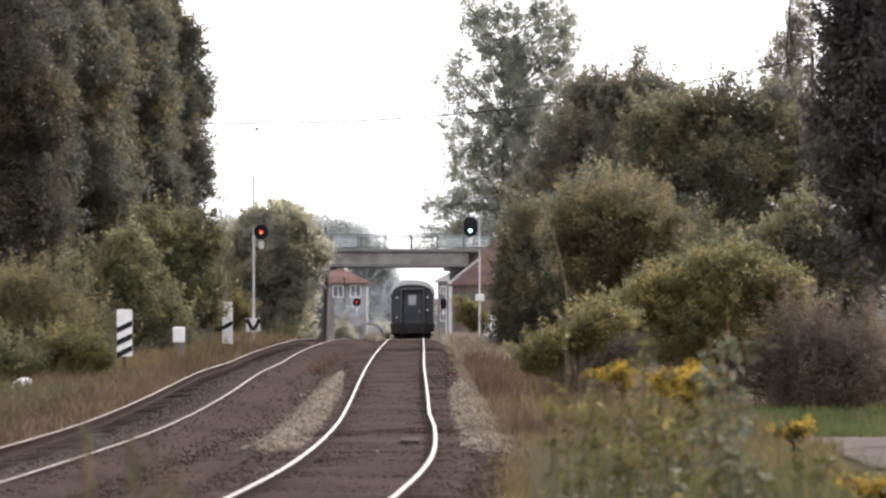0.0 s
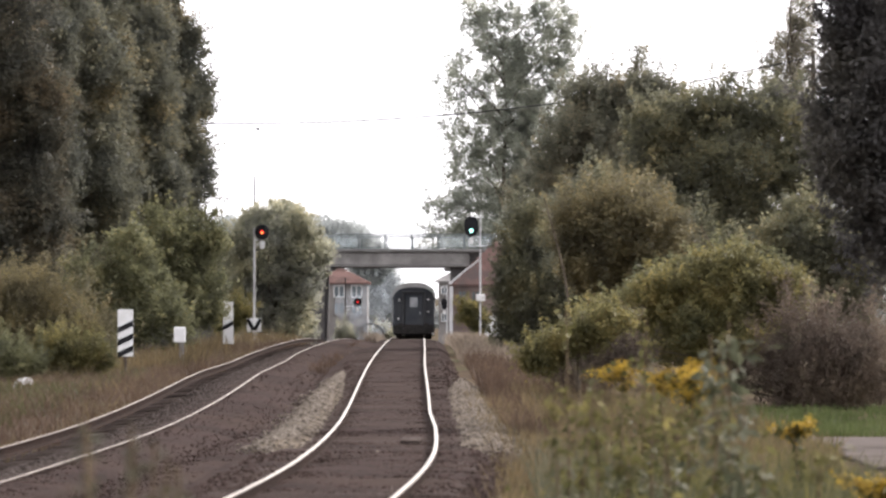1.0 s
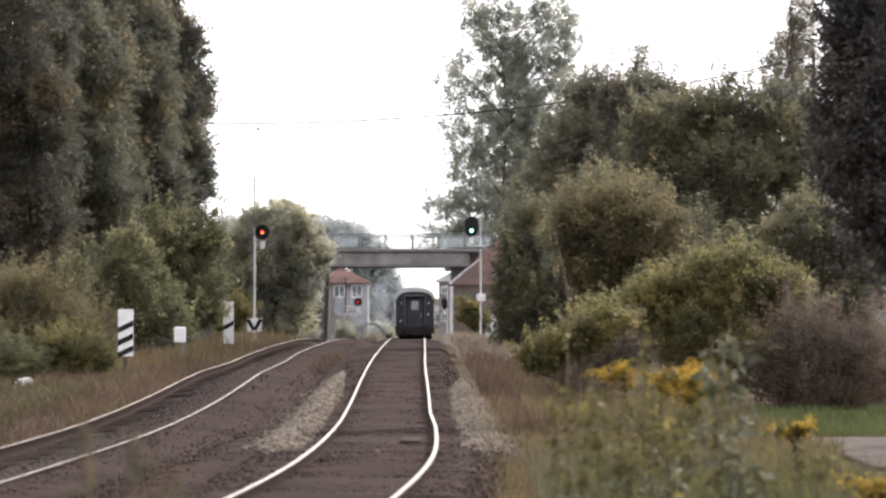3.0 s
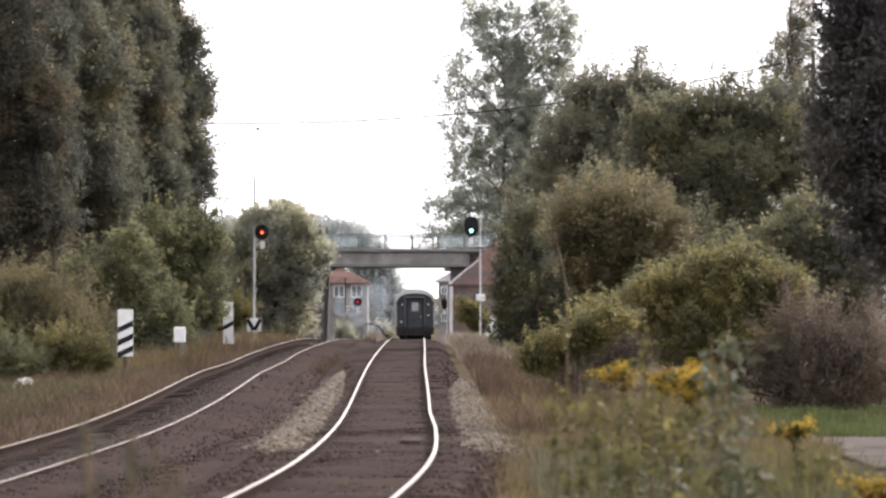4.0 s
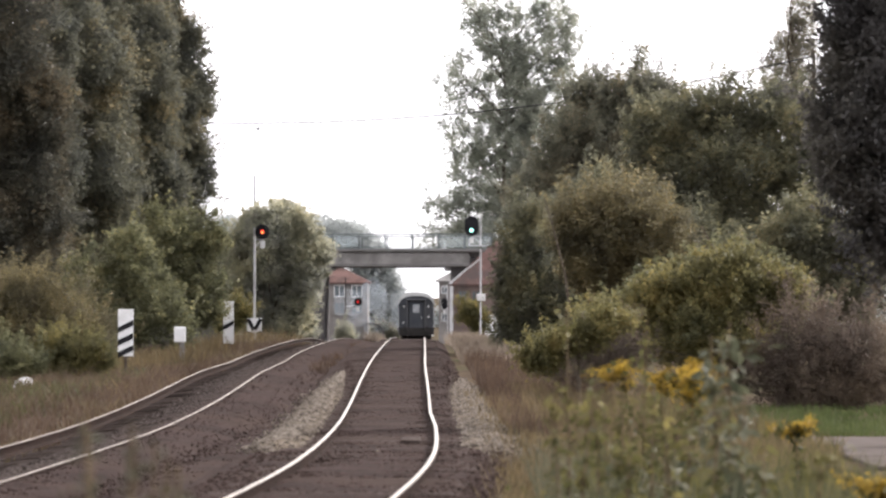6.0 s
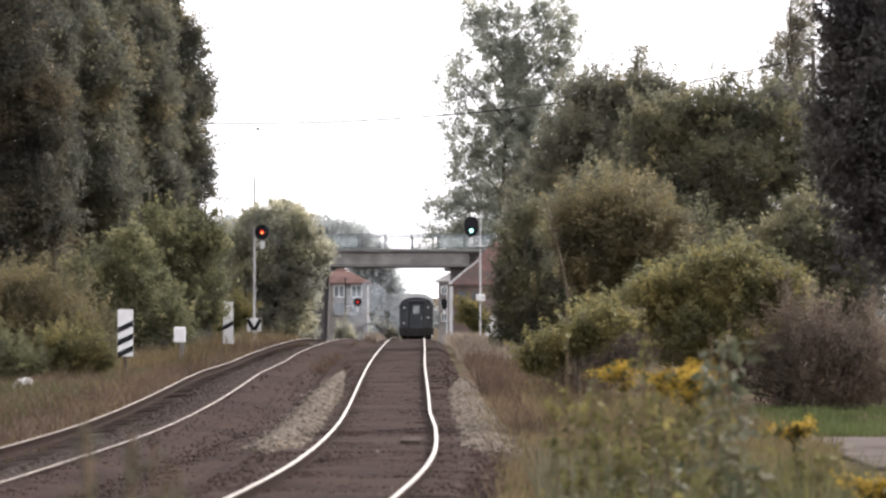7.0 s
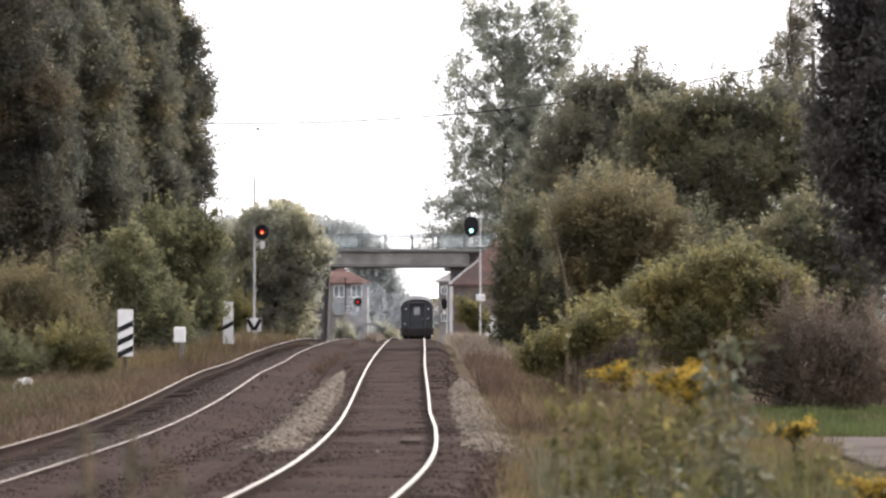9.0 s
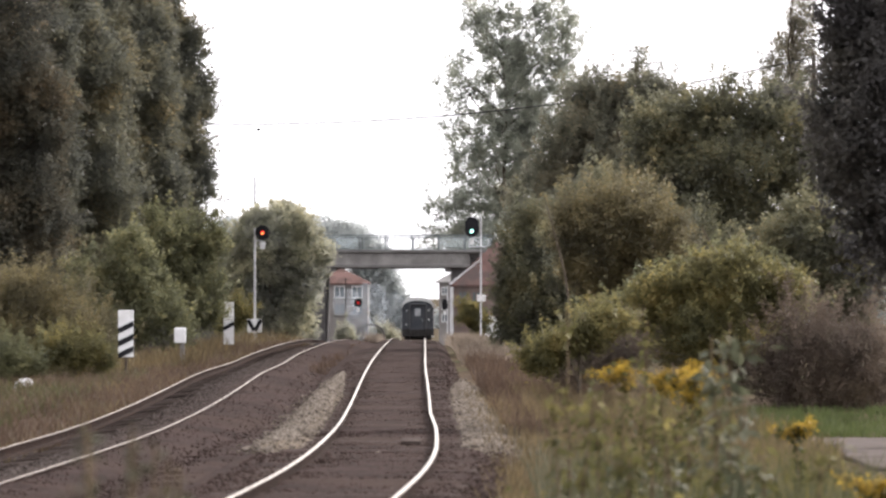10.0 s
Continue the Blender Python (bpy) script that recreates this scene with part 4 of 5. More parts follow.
tree("tall_tree", [(-12.75, 141.0, 3.6, 1.1, 2.2), (-12.7, 141.2, 7.0, 1.1, 2.4), (-12.9, 140.8, 10.4, 1.1, 2.4), (-13.2, 141.1, 13.6, 1.0, 2.2), (-11.55, 149.0, 5.5, 0.8, 2.2), (-11.6, 149.0, 9.0, 0.8, 2.2), (-11.9, 149.0, 12.4, 0.8, 2.0)], L_dark, "tall narrow tree closing the row, dark green", "tree", 4200, 11, 0.20, 0.24, 0.16, 154, 0.45, 0.14, ROW, 0.4, 10, None, 0.25, 0.7, 0.1)
tree("tall_tree", [(-13.95, 130.5, 3.4, 1.0, 2.2), (-13.9, 130.6, 6.8, 1.0, 2.4), (-14.1, 130.4, 10.2, 1.0, 2.4), (-14.4, 130.5, 13.0, 0.9, 2.0)], L_dark, "tall narrow tree closing the row, dark green", "tree", 3000, 11, 0.20, 0.24, 0.16, 155, 0.45, 0.14, ROW, 0.4, 10, None, 0.25, 0.7, 0.1)
tree("bush", [(-9.732, 128.0, 3.437, 1.143, 1.34), (-8.648, 128.25, 3.24, 0.827, 1.418), (-8.845, 127.61, 1.664, 1.083, 1.182), (-8.057, 128.26, 3.831, 0.473, 0.886), (-7.959, 127.94, 2.255, 0.355, 1.182)], L_green, "tall yellow-green bush under dark trees", "bush", 2300, 9, 0.15, 0.18, 0.06, 45, 0.8, 0.2, "bushes beside the line")
tree("bush", [(-10.146, 119.0, 2.779, 0.916, 1.282), (-10.879, 119.33, 1.68, 1.099, 1.282), (-9.597, 118.6, 1.406, 1.099, 1.099), (-11.794, 119.22, 2.779, 0.403, 0.733), (-8.864, 118.84, 1.131, 0.916, 0.916)], L_green, "leafy green bush behind the marker boards", "bush", 2300, 9, 0.14, 0.17, 0.06, 46, 0.8, 0.22, "bushes beside the line")
tree("bush", [(-12.9, 106.3, 1.5, 0.75, 1.0), (-12.2, 105.8, 1.75, 0.5, 0.85), (-11.5, 106.2, 1.55, 0.55, 0.9), (-10.8, 106.4, 1.2, 0.5, 0.85), (-10.3, 106.0, 0.75, 0.55, 0.75), (-13.3, 105.6, 0.6, 0.9, 0.8), (-12.2, 106.6, 0.4, 1.3, 0.8), (-11.1, 105.9, 0.3, 1.0, 0.7), (-9.8, 106.2, 0.2, 0.5, 0.6)], L_brown, "ragged bush of yellowing brownish leaves beside the line", "bush", 3600, 9, 0.10, 0.15, 0.06, 47, 0.7, 0.3, "bushes beside the line", 0.5, 14, None, 0.25, 0.9, 1.3, 0.8, 3.0)
tree("bush", [(-10.6, 100.5, 0.35, 0.5, 0.5), (-9.9, 100.2, 0.25, 0.45, 0.55), (-9.35, 100.7, 0.1, 0.35, 0.4)], L_bush, "low yellow-green growth at the bushes' foot", "bush", 900, 8, 0.09, 0.12, 0.03, 147, 0.7, 0.35, "bushes beside the line", 0.5, 8, None, 0.25, 0.5, 1.3, 0.9, 3.0)
tree("bush", [(-12.0, 99.0, 0.15, 0.6, 0.5), (-11.3, 99.3, 0.0, 0.6, 0.4), (-12.6, 99.4, 0.25, 0.4, 0.45)], L_green, "low green growth in the grass under the bushes", "bush", 900, 8, 0.09, 0.12, 0.03, 148, 0.7, 0.35, "bushes beside the line", 0.5, 8, None, 0.25, 0.5, 1.2, 0.9, 3.0)
tree("bush", [(-9.3, 236.0, -0.2, 0.9, 1.0), (-8.45, 236.4, -0.5, 0.55, 0.8), (-10.2, 235.7, 0.3, 0.9, 1.3)], L_round, "pale yellow-green bush before the bridge's abutment", "bush", 900, 9, 0.16, 0.2, 0.05, 149, 0.75, 0.25, "bushes beside the line")
tree("bush", [(-7.4, 268.0, -1.0, 0.45, 0.9), (-6.9, 268.4, -1.4, 0.5, 0.6)], L_round, "pale yellow-green bush under the bridge", "bush", 420, 9, 0.15, 0.18, 0.04, 150, 0.75, 0.3, "bushes beside the line")
tree("bush", [(-5.4, 312.0, -1.5, 0.9, 0.8), (-4.5, 312.5, -1.9, 0.6, 0.6)], L_round, "pale bush inside the old hoop", "bush", 600, 9, 0.17, 0.2, 0.04, 151, 0.75, 0.3, "bushes beside the line")
tree("bush", [(-8.865, 160.0, 1.235, 0.492, 0.739), (-9.505, 160.18, 0.62, 0.591, 0.64)], L_bush, "small bright yellow-green bush", "bush", 500, 9, 0.13, 0.16, 0.04, 48, 0.8, 0.2, "bushes beside the line")
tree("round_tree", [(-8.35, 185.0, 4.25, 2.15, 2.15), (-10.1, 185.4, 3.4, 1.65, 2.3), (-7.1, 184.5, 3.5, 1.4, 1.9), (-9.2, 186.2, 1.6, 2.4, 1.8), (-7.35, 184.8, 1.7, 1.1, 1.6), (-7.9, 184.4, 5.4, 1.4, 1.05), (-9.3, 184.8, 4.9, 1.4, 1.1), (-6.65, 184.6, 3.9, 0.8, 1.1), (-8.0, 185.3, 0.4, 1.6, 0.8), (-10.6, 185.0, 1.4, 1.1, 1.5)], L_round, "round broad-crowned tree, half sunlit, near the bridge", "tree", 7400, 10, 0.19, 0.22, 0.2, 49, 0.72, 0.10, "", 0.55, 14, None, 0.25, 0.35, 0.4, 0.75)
tree("bush", [(1.572, 222.0, 0.738, 0.752, 0.82), (2.084, 222.18, 0.26, 0.615, 0.683)], L_bush, "small yellow-green bush before the brick house", "bush", 500, 9, 0.18, 0.2, 0.04, 61, 0.8, 0.2, "bushes beside the line")
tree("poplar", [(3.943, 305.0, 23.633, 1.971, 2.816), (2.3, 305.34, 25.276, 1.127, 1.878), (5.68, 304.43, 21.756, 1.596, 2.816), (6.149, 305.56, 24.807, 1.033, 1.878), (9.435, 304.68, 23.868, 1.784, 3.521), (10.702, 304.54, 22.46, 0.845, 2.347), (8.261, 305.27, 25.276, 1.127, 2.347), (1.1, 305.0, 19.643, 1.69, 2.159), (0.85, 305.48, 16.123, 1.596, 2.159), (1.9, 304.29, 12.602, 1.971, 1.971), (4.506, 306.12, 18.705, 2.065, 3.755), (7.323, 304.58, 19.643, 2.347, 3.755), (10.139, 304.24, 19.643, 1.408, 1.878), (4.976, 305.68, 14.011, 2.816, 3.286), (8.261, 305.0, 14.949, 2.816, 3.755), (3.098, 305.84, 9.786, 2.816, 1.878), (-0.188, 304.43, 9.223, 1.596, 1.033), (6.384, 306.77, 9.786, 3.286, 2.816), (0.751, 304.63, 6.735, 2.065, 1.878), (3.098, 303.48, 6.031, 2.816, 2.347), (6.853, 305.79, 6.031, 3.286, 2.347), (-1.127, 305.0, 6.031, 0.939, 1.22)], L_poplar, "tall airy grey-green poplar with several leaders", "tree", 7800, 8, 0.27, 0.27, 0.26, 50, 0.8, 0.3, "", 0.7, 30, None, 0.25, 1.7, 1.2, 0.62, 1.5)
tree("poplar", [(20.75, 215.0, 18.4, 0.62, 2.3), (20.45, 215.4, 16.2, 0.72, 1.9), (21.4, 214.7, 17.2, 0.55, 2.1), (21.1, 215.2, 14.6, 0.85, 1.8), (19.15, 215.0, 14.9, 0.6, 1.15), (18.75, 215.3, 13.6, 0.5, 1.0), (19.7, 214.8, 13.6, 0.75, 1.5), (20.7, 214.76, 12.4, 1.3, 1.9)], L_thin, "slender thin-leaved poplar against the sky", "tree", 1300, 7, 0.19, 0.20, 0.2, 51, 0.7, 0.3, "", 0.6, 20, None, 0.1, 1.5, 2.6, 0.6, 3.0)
tree("broadleaf_tree", [(9.0, 168.0, 12.5, 0.22, 0.75), (8.95, 168.1, 11.5, 0.65, 0.45), (9.6, 168.0, 11.0, 0.7, 0.4), (8.3, 168.0, 11.2, 0.6, 0.4), (10.4, 168.1, 10.9, 0.5, 0.45), (7.0, 168.9, 9.3, 1.6, 1.4), (6.2, 168.8, 6.6, 1.5, 1.6), (8.9, 168.8, 9.6, 1.4, 1.2), (7.912, 168.39, 10.898, 1.293, 1.293), (9.722, 167.59, 10.768, 1.138, 1.138), (6.36, 168.56, 10.768, 1.034, 1.241), (7.653, 167.63, 8.571, 2.068, 1.81), (5.585, 167.3, 8.054, 1.293, 2.068), (4.551, 168.37, 5.727, 1.551, 2.068), (10.497, 168.0, 9.605, 1.034, 1.293), (7.395, 168.62, 6.632, 2.068, 1.551), (8.946, 167.44, 7.537, 1.551, 1.551)], L_red, "dark tree with rust-tinged leaves and a spiky top", "tree", 7200, 9, 0.20, 0.24, 0.24, 52, 0.6, 0.24, "", 0.5, 16, None, 0.25, 1.1, 0.9, 0.7, 1.8)
tree("broadleaf_tree", [(10.801, 145.0, 9.22, 1.25, 1.116), (9.73, 145.4, 8.104, 1.339, 1.562), (12.408, 144.6, 8.885, 1.116, 1.027), (13.523, 145.55, 9.22, 1.027, 1.116), (11.515, 144.56, 6.542, 2.455, 2.008), (14.193, 144.16, 6.765, 1.562, 2.455), (8.614, 145.32, 6.765, 1.339, 1.785), (10.622, 145.0, 4.087, 2.678, 1.562), (9.283, 145.47, 4.98, 1.562, 1.116), (8.168, 144.65, 8.439, 0.982, 1.205), (7.721, 145.48, 6.095, 0.893, 1.116), (12.073, 144.76, 7.992, 1.339, 1.027)], L_mid, "broad olive-green tree with brown tips", "tree", 7500, 10, 0.18, 0.24, 0.26, 53, 0.55, 0.2, "", 0.55, 16, None, 0.25, 0.8, 0.8, 0.75, 1.6)
tree("broadleaf_tree", [(6.221, 124.0, 4.343, 1.336, 1.069), (5.267, 124.35, 3.579, 1.183, 1.145), (7.176, 123.64, 3.389, 0.992, 1.145), (6.03, 124.93, 2.625, 1.718, 0.954), (4.313, 123.9, 4.152, 0.573, 0.763)], L_brown, "rounded olive tree among taller ones", "tree", 4200, 10, 0.15, 0.22, 0.16, 54, 0.55, 0.34, "", 0.55, 14, None, 0.25, 1.1, 0.8, 0.9, 3.0)
tree("broadleaf_tree", [(3.15, 134.0, 3.509, 1.0, 1.856), (2.72, 134.28, 2.065, 0.85, 1.65), (3.63, 133.55, 1.859, 1.237, 1.856), (2.75, 134.56, 0.415, 0.95, 1.031), (3.939, 133.78, 0.003, 1.237, 1.031), (5.073, 133.44, 1.446, 1.031, 1.237)], L_mid, "dark brownish thicket tree close to the line", "tree", 5200, 10, 0.15, 0.2, 0.14, 55, 0.55, 0.2, "", 0.55, 16, None, 0.25, 0.7, 0.9, 0.7, 2.0)
tree("broadleaf_tree", [(4.3, 139.0, 3.6, 1.2, 1.7), (5.8, 139.3, 5.2, 1.4, 1.6), (7.3, 138.8, 4.4, 1.3, 1.8), (8.9, 139.2, 3.4, 1.5, 1.9), (6.1, 139.0, 2.6, 1.6, 1.6), (3.6, 138.7, 1.6, 1.1, 1.6), (10.6, 139.0, 2.8, 1.6, 1.6)], L_mid, "loose olive-brown undergrowth between the crowns", "tree", 4600, 9, 0.16, 0.24, 0.12, 152, 0.5, 0.3, "", 0.55, 14, None, 0.25, 0.9, 0.9, 0.8, 2.0)
tree("bush", [(7.2, 98.0, 1.9, 1.0, 1.0), (8.7, 98.3, 1.6, 1.0, 1.0), (5.6, 97.8, 1.3, 0.9, 0.9), (4.5, 98.2, 0.7, 0.8, 0.8)], L_green, "dark green undergrowth behind the yellowing bush", "bush", 3000, 9, 0.13, 0.18, 0.06, 153, 0.55, 0.3, "bushes on the bank", 0.55, 12, None, 0.25, 0.7, 1.0, 0.8, 2.0)
tree("broadleaf_tree", [(10.5, 104.0, 3.469, 1.12, 1.28), (10.98, 104.29, 1.868, 0.96, 0.96), (9.7, 103.65, 2.828, 0.96, 1.12), (11.78, 104.52, 2.668, 0.96, 1.921)], L_mid, "olive tree in front of a darker one", "tree", 2600, 10, 0.15, 0.17, 0.14, 56, 0.75, 0.18)
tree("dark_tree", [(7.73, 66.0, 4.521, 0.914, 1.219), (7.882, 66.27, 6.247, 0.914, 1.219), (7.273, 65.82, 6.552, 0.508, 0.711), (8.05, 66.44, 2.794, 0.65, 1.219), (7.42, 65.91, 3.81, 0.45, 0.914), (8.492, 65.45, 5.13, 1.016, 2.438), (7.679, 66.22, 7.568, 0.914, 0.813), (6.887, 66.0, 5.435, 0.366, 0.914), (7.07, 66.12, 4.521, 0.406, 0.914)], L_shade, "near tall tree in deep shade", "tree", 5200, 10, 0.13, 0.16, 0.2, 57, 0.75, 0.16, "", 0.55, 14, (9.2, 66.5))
tree("bush", [(4.447, 86.0, 1.543, 0.794, 0.397), (5.374, 86.28, 1.741, 0.926, 0.715), (6.565, 85.69, 2.072, 0.874, 0.794), (7.425, 86.43, 1.874, 0.794, 0.794), (3.759, 85.88, 1.146, 0.662, 0.318), (6.3, 85.29, 0.815, 1.324, 0.794), (8.021, 86.13, 1.874, 0.529, 0.662)], L_bush, "spreading yellow-green bush on the bank", "bush", 4000, 9, 0.115, 0.15, 0.06, 58, 0.72, 0.22, "bushes on the bank", 0.55, 14, None, 0.25, 0.45, 0.7, 0.8, 2.0)
tree("bush", [(2.105, 80.0, 0.521, 0.443, 0.246), (2.659, 80.17, 0.829, 0.566, 0.271), (3.213, 79.82, 1.014, 0.492, 0.222), (3.768, 80.27, 1.321, 0.492, 0.222)], L_bush, "low bush with drooping bright green shoots", "bush", 1200, 9, 0.11, 0.14, 0.05, 59, 0.8, 0.25, "bushes on the bank")
tree("bush", [(8.739, 84.0, 0.452, 1.034, 0.905), (9.773, 84.27, 0.581, 0.905, 1.034), (7.834, 83.72, 0.323, 0.776, 0.776), (6.929, 84.42, 0.064, 0.776, 0.517), (3.956, 83.81, 0.581, 1.034, 0.569), (2.922, 83.58, 0.129, 0.776, 0.388), (8.222, 84.19, 1.228, 0.776, 0.517), (8.481, 84.0, -0.324, 1.163, 0.517), (10.032, 84.35, -0.324, 1.163, 0.517), (7.964, 83.67, -0.647, 0.905, 0.31), (9.256, 84.56, -0.647, 1.034, 0.31)], L_dead, "withered brown thicket on the bank", "bush", 4200, 9, 0.08, 0.13, 0.05, 60, 0.65, 0.25, "bushes on the bank", 0.5, 18, None, 0.25, 0.7, 1.2, 0.8, 2.5)


def far_wood(lobes, size, clumps, seed, label):
    rng = np.random.default_rng(seed)
    lob = np.array(lobes, float)
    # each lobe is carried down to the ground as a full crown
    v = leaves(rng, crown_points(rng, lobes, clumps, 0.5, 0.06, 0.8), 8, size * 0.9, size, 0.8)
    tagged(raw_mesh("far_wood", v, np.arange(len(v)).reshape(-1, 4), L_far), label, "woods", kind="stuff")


# the woods look hazy only through their pale leaf colour
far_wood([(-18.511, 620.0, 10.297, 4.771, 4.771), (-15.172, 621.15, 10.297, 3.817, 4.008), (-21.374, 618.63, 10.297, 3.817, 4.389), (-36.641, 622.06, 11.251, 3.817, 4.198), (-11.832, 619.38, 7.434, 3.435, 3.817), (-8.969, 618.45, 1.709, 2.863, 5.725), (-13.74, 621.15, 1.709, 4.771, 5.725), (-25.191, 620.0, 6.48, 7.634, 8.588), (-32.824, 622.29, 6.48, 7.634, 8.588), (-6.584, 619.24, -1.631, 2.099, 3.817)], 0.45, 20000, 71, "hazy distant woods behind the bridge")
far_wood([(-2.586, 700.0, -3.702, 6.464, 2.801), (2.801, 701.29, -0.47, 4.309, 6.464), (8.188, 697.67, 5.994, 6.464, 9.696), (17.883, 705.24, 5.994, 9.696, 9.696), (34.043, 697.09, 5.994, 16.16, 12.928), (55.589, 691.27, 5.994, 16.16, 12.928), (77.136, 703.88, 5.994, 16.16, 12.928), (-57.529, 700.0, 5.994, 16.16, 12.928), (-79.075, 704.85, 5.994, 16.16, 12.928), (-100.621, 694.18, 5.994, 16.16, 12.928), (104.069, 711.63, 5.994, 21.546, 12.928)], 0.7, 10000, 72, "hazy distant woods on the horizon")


# ---- weeds and grass ----
def blades(name, count, spread, height, width, material, label, seed, lean=0.3):
    """Grass: each blade a bent tapering strip of two quads."""
    rng = np.random.default_rng(seed)
    xy = spread(rng, count)
    n = len(xy)
    z = ground_z(xy[:, 0], xy[:, 1]) - 0.03
    h = height * rng.uniform(0.45, 1.25, n)
    a = rng.uniform(0, 6.28, n)
    b = rng.uniform(0, 6.28, n)
    tip = np.stack([np.cos(a), np.sin(a)], -1) * (h * lean * rng.uniform(0.3, 1.6, n))[:, None]
    side = np.stack([np.cos(b), np.sin(b)], -1) * (width * rng.uniform(0.6, 1.4, n))[:, None]
    p0 = np.concatenate([xy, z[:, None]], 1)
    p1 = np.concatenate([xy + tip * 0.35, (z + h * 0.6)[:, None]], 1)
    p2 = np.concatenate([xy + tip, (z + h)[:, None]], 1)
    s = np.concatenate([side, np.zeros((n, 1))], 1)
    v = np.stack([p0 - s, p0 + s, p1 + s * 0.8, p1 - s * 0.8, p2 + s * 0.15, p2 - s * 0.15], 1)
    f = np.array([(0, 1, 2, 3), (3, 2, 4, 5)])[None] + (np.arange(n) * 6)[:, None, None]
    return tagged(raw_mesh(name, v.reshape(-1, 3), f.reshape(-1, 4), material), label, "grass", kind="stuff")


def patchy(x0, x1, y0, y1, scale=0.6, cut=0.0, edge=None):
    def spread(rng, n):
        x, y = rng.uniform(x0, x1, n), y0 + (y1 - y0) * rng.uniform(0, 1, n) ** 1.2
        if edge:
            lo, hi = edge(y)
            x = lo + (hi - lo) * rng.uniform(0, 1, n)
        keep = np.array([noise.noise(Vector((px * scale, py * scale * 0.6, 1.7))) for px, py in zip(x.tolist(), y.tolist())]) > cut
        return np.stack([x[keep], y[keep]], -1)
    return spread


left_verge = lambda y: (LEFT_X(y) - 7.5, LEFT_X(y) - 0.95)
right_verge = lambda y: (RIGHT_X(y) + 2.0, RIGHT_X(y) + 5.0)
blades("dry_grass", 42000, patchy(0, 1, 48, 160, 0.5, -0.25, left_verge), 0.36, 0.007, L_grass_red, "russet dry grass beside the dull track", 81, 0.65)
blades("dry_grass", 14000, patchy(0, 1, 48, 150, 0.4, 0.05, left_verge), 0.36, 0.008, L_grass_dry, "faded grass beside the dull track", 82, 0.6)
blades("green_grass", 16000, patchy(0, 1, 48, 115, 0.45, 0.0, lambda y: (LEFT_X(y) - 8, LEFT_X(y) - 2.6)), 0.36, 0.010, L_grass_green, "green grass under the bushes", 83, 0.6)
blades("dry_grass", 22000, patchy(0, 1, 55, 190, 0.5, -0.2, right_verge), 0.45, 0.010, L_grass_red, "russet dry grass on the bank", 84)
blades("dry_grass", 22000, patchy(0, 1, 24, 80, 0.6, -0.25, lambda y: (RIGHT_X(y) + 1.45, RIGHT_X(y) + 6.0)), 0.36, 0.008, L_grass_dry, "straw-coloured grass beside the polished track", 85)
blades("green_grass", 9000, patchy(5.4, 11, 70, 83, 0.6, -0.4), 0.2, 0.010, L_fresh, "strip of fresh green grass behind the path", 86)
blades("dry_grass", 4500, patchy(0, 1, 95, 210, 0.5, 0.0, lambda y: (LEFT_X(y) + 1.6, RIGHT_X(y) - 1.9)), 0.35, 0.010, L_grass_red, "thin russet grass between the tracks", 87)
blades("dry_grass", 14000, patchy(0, 1, 42, 82, 0.7, -0.3, lambda y: (RIGHT_X(y) + 2.6, np.minimum(0.104 * y, 5.9) + 0.2)), 0.55, 0.009, L_grass_dry, "straw-coloured grass before the bushes", 93)
blades("green_grass", 9000, patchy(0, 1, 42, 82, 0.7, -0.1, lambda y: (RIGHT_X(y) + 3.0, np.minimum(0.104 * y, 5.9) + 0.2)), 0.5, 0.010, L_weed, "olive grass before the bushes", 94)
blades("tall_grass", 15000, patchy(0, 1, 17, 42, 0.9, -0.25, lambda y: (0.2 + 0.02 * y, 0.14 * y + 0.6)), 0.66, 0.006, L_sedge, "tall grey-olive grass close to the camera", 88, 0.35)
blades("tall_grass", 11000, patchy(0, 1, 17, 42, 0.9, -0.1, lambda y: (0.5 + 0.025 * y, 0.14 * y + 0.6)), 0.7, 0.008, L_weed, "tall green grass close to the camera", 89, 0.35)


blades("dry_weeds", 2600, patchy(0, 1, 160, 215, 0.5, -0.1, lambda y: (LEFT_X(y) + 1.7, RIGHT_X(y) - 1.8)), 0.6, 0.012, L_straw, "tall brown weeds between the tracks behind the crest", 90, 0.5)
blades("dry_weeds", 7000, patchy(0, 1, 115, 215, 0.5, -0.2, lambda y: (RIGHT_X(y) + 1.9, RIGHT_X(y) + 4.6)), 0.6, 0.012, L_straw, "tall brown weeds beside the polished track", 91, 0.5)
blades("dry_weeds", 5000, patchy(0, 1, 105, 190, 0.5, -0.1, lambda y: (LEFT_X(y) - 5.0, LEFT_X(y) - 2.0)), 0.7, 0.015, L_grass_dry, "tall brown weeds beside the dull track", 92)


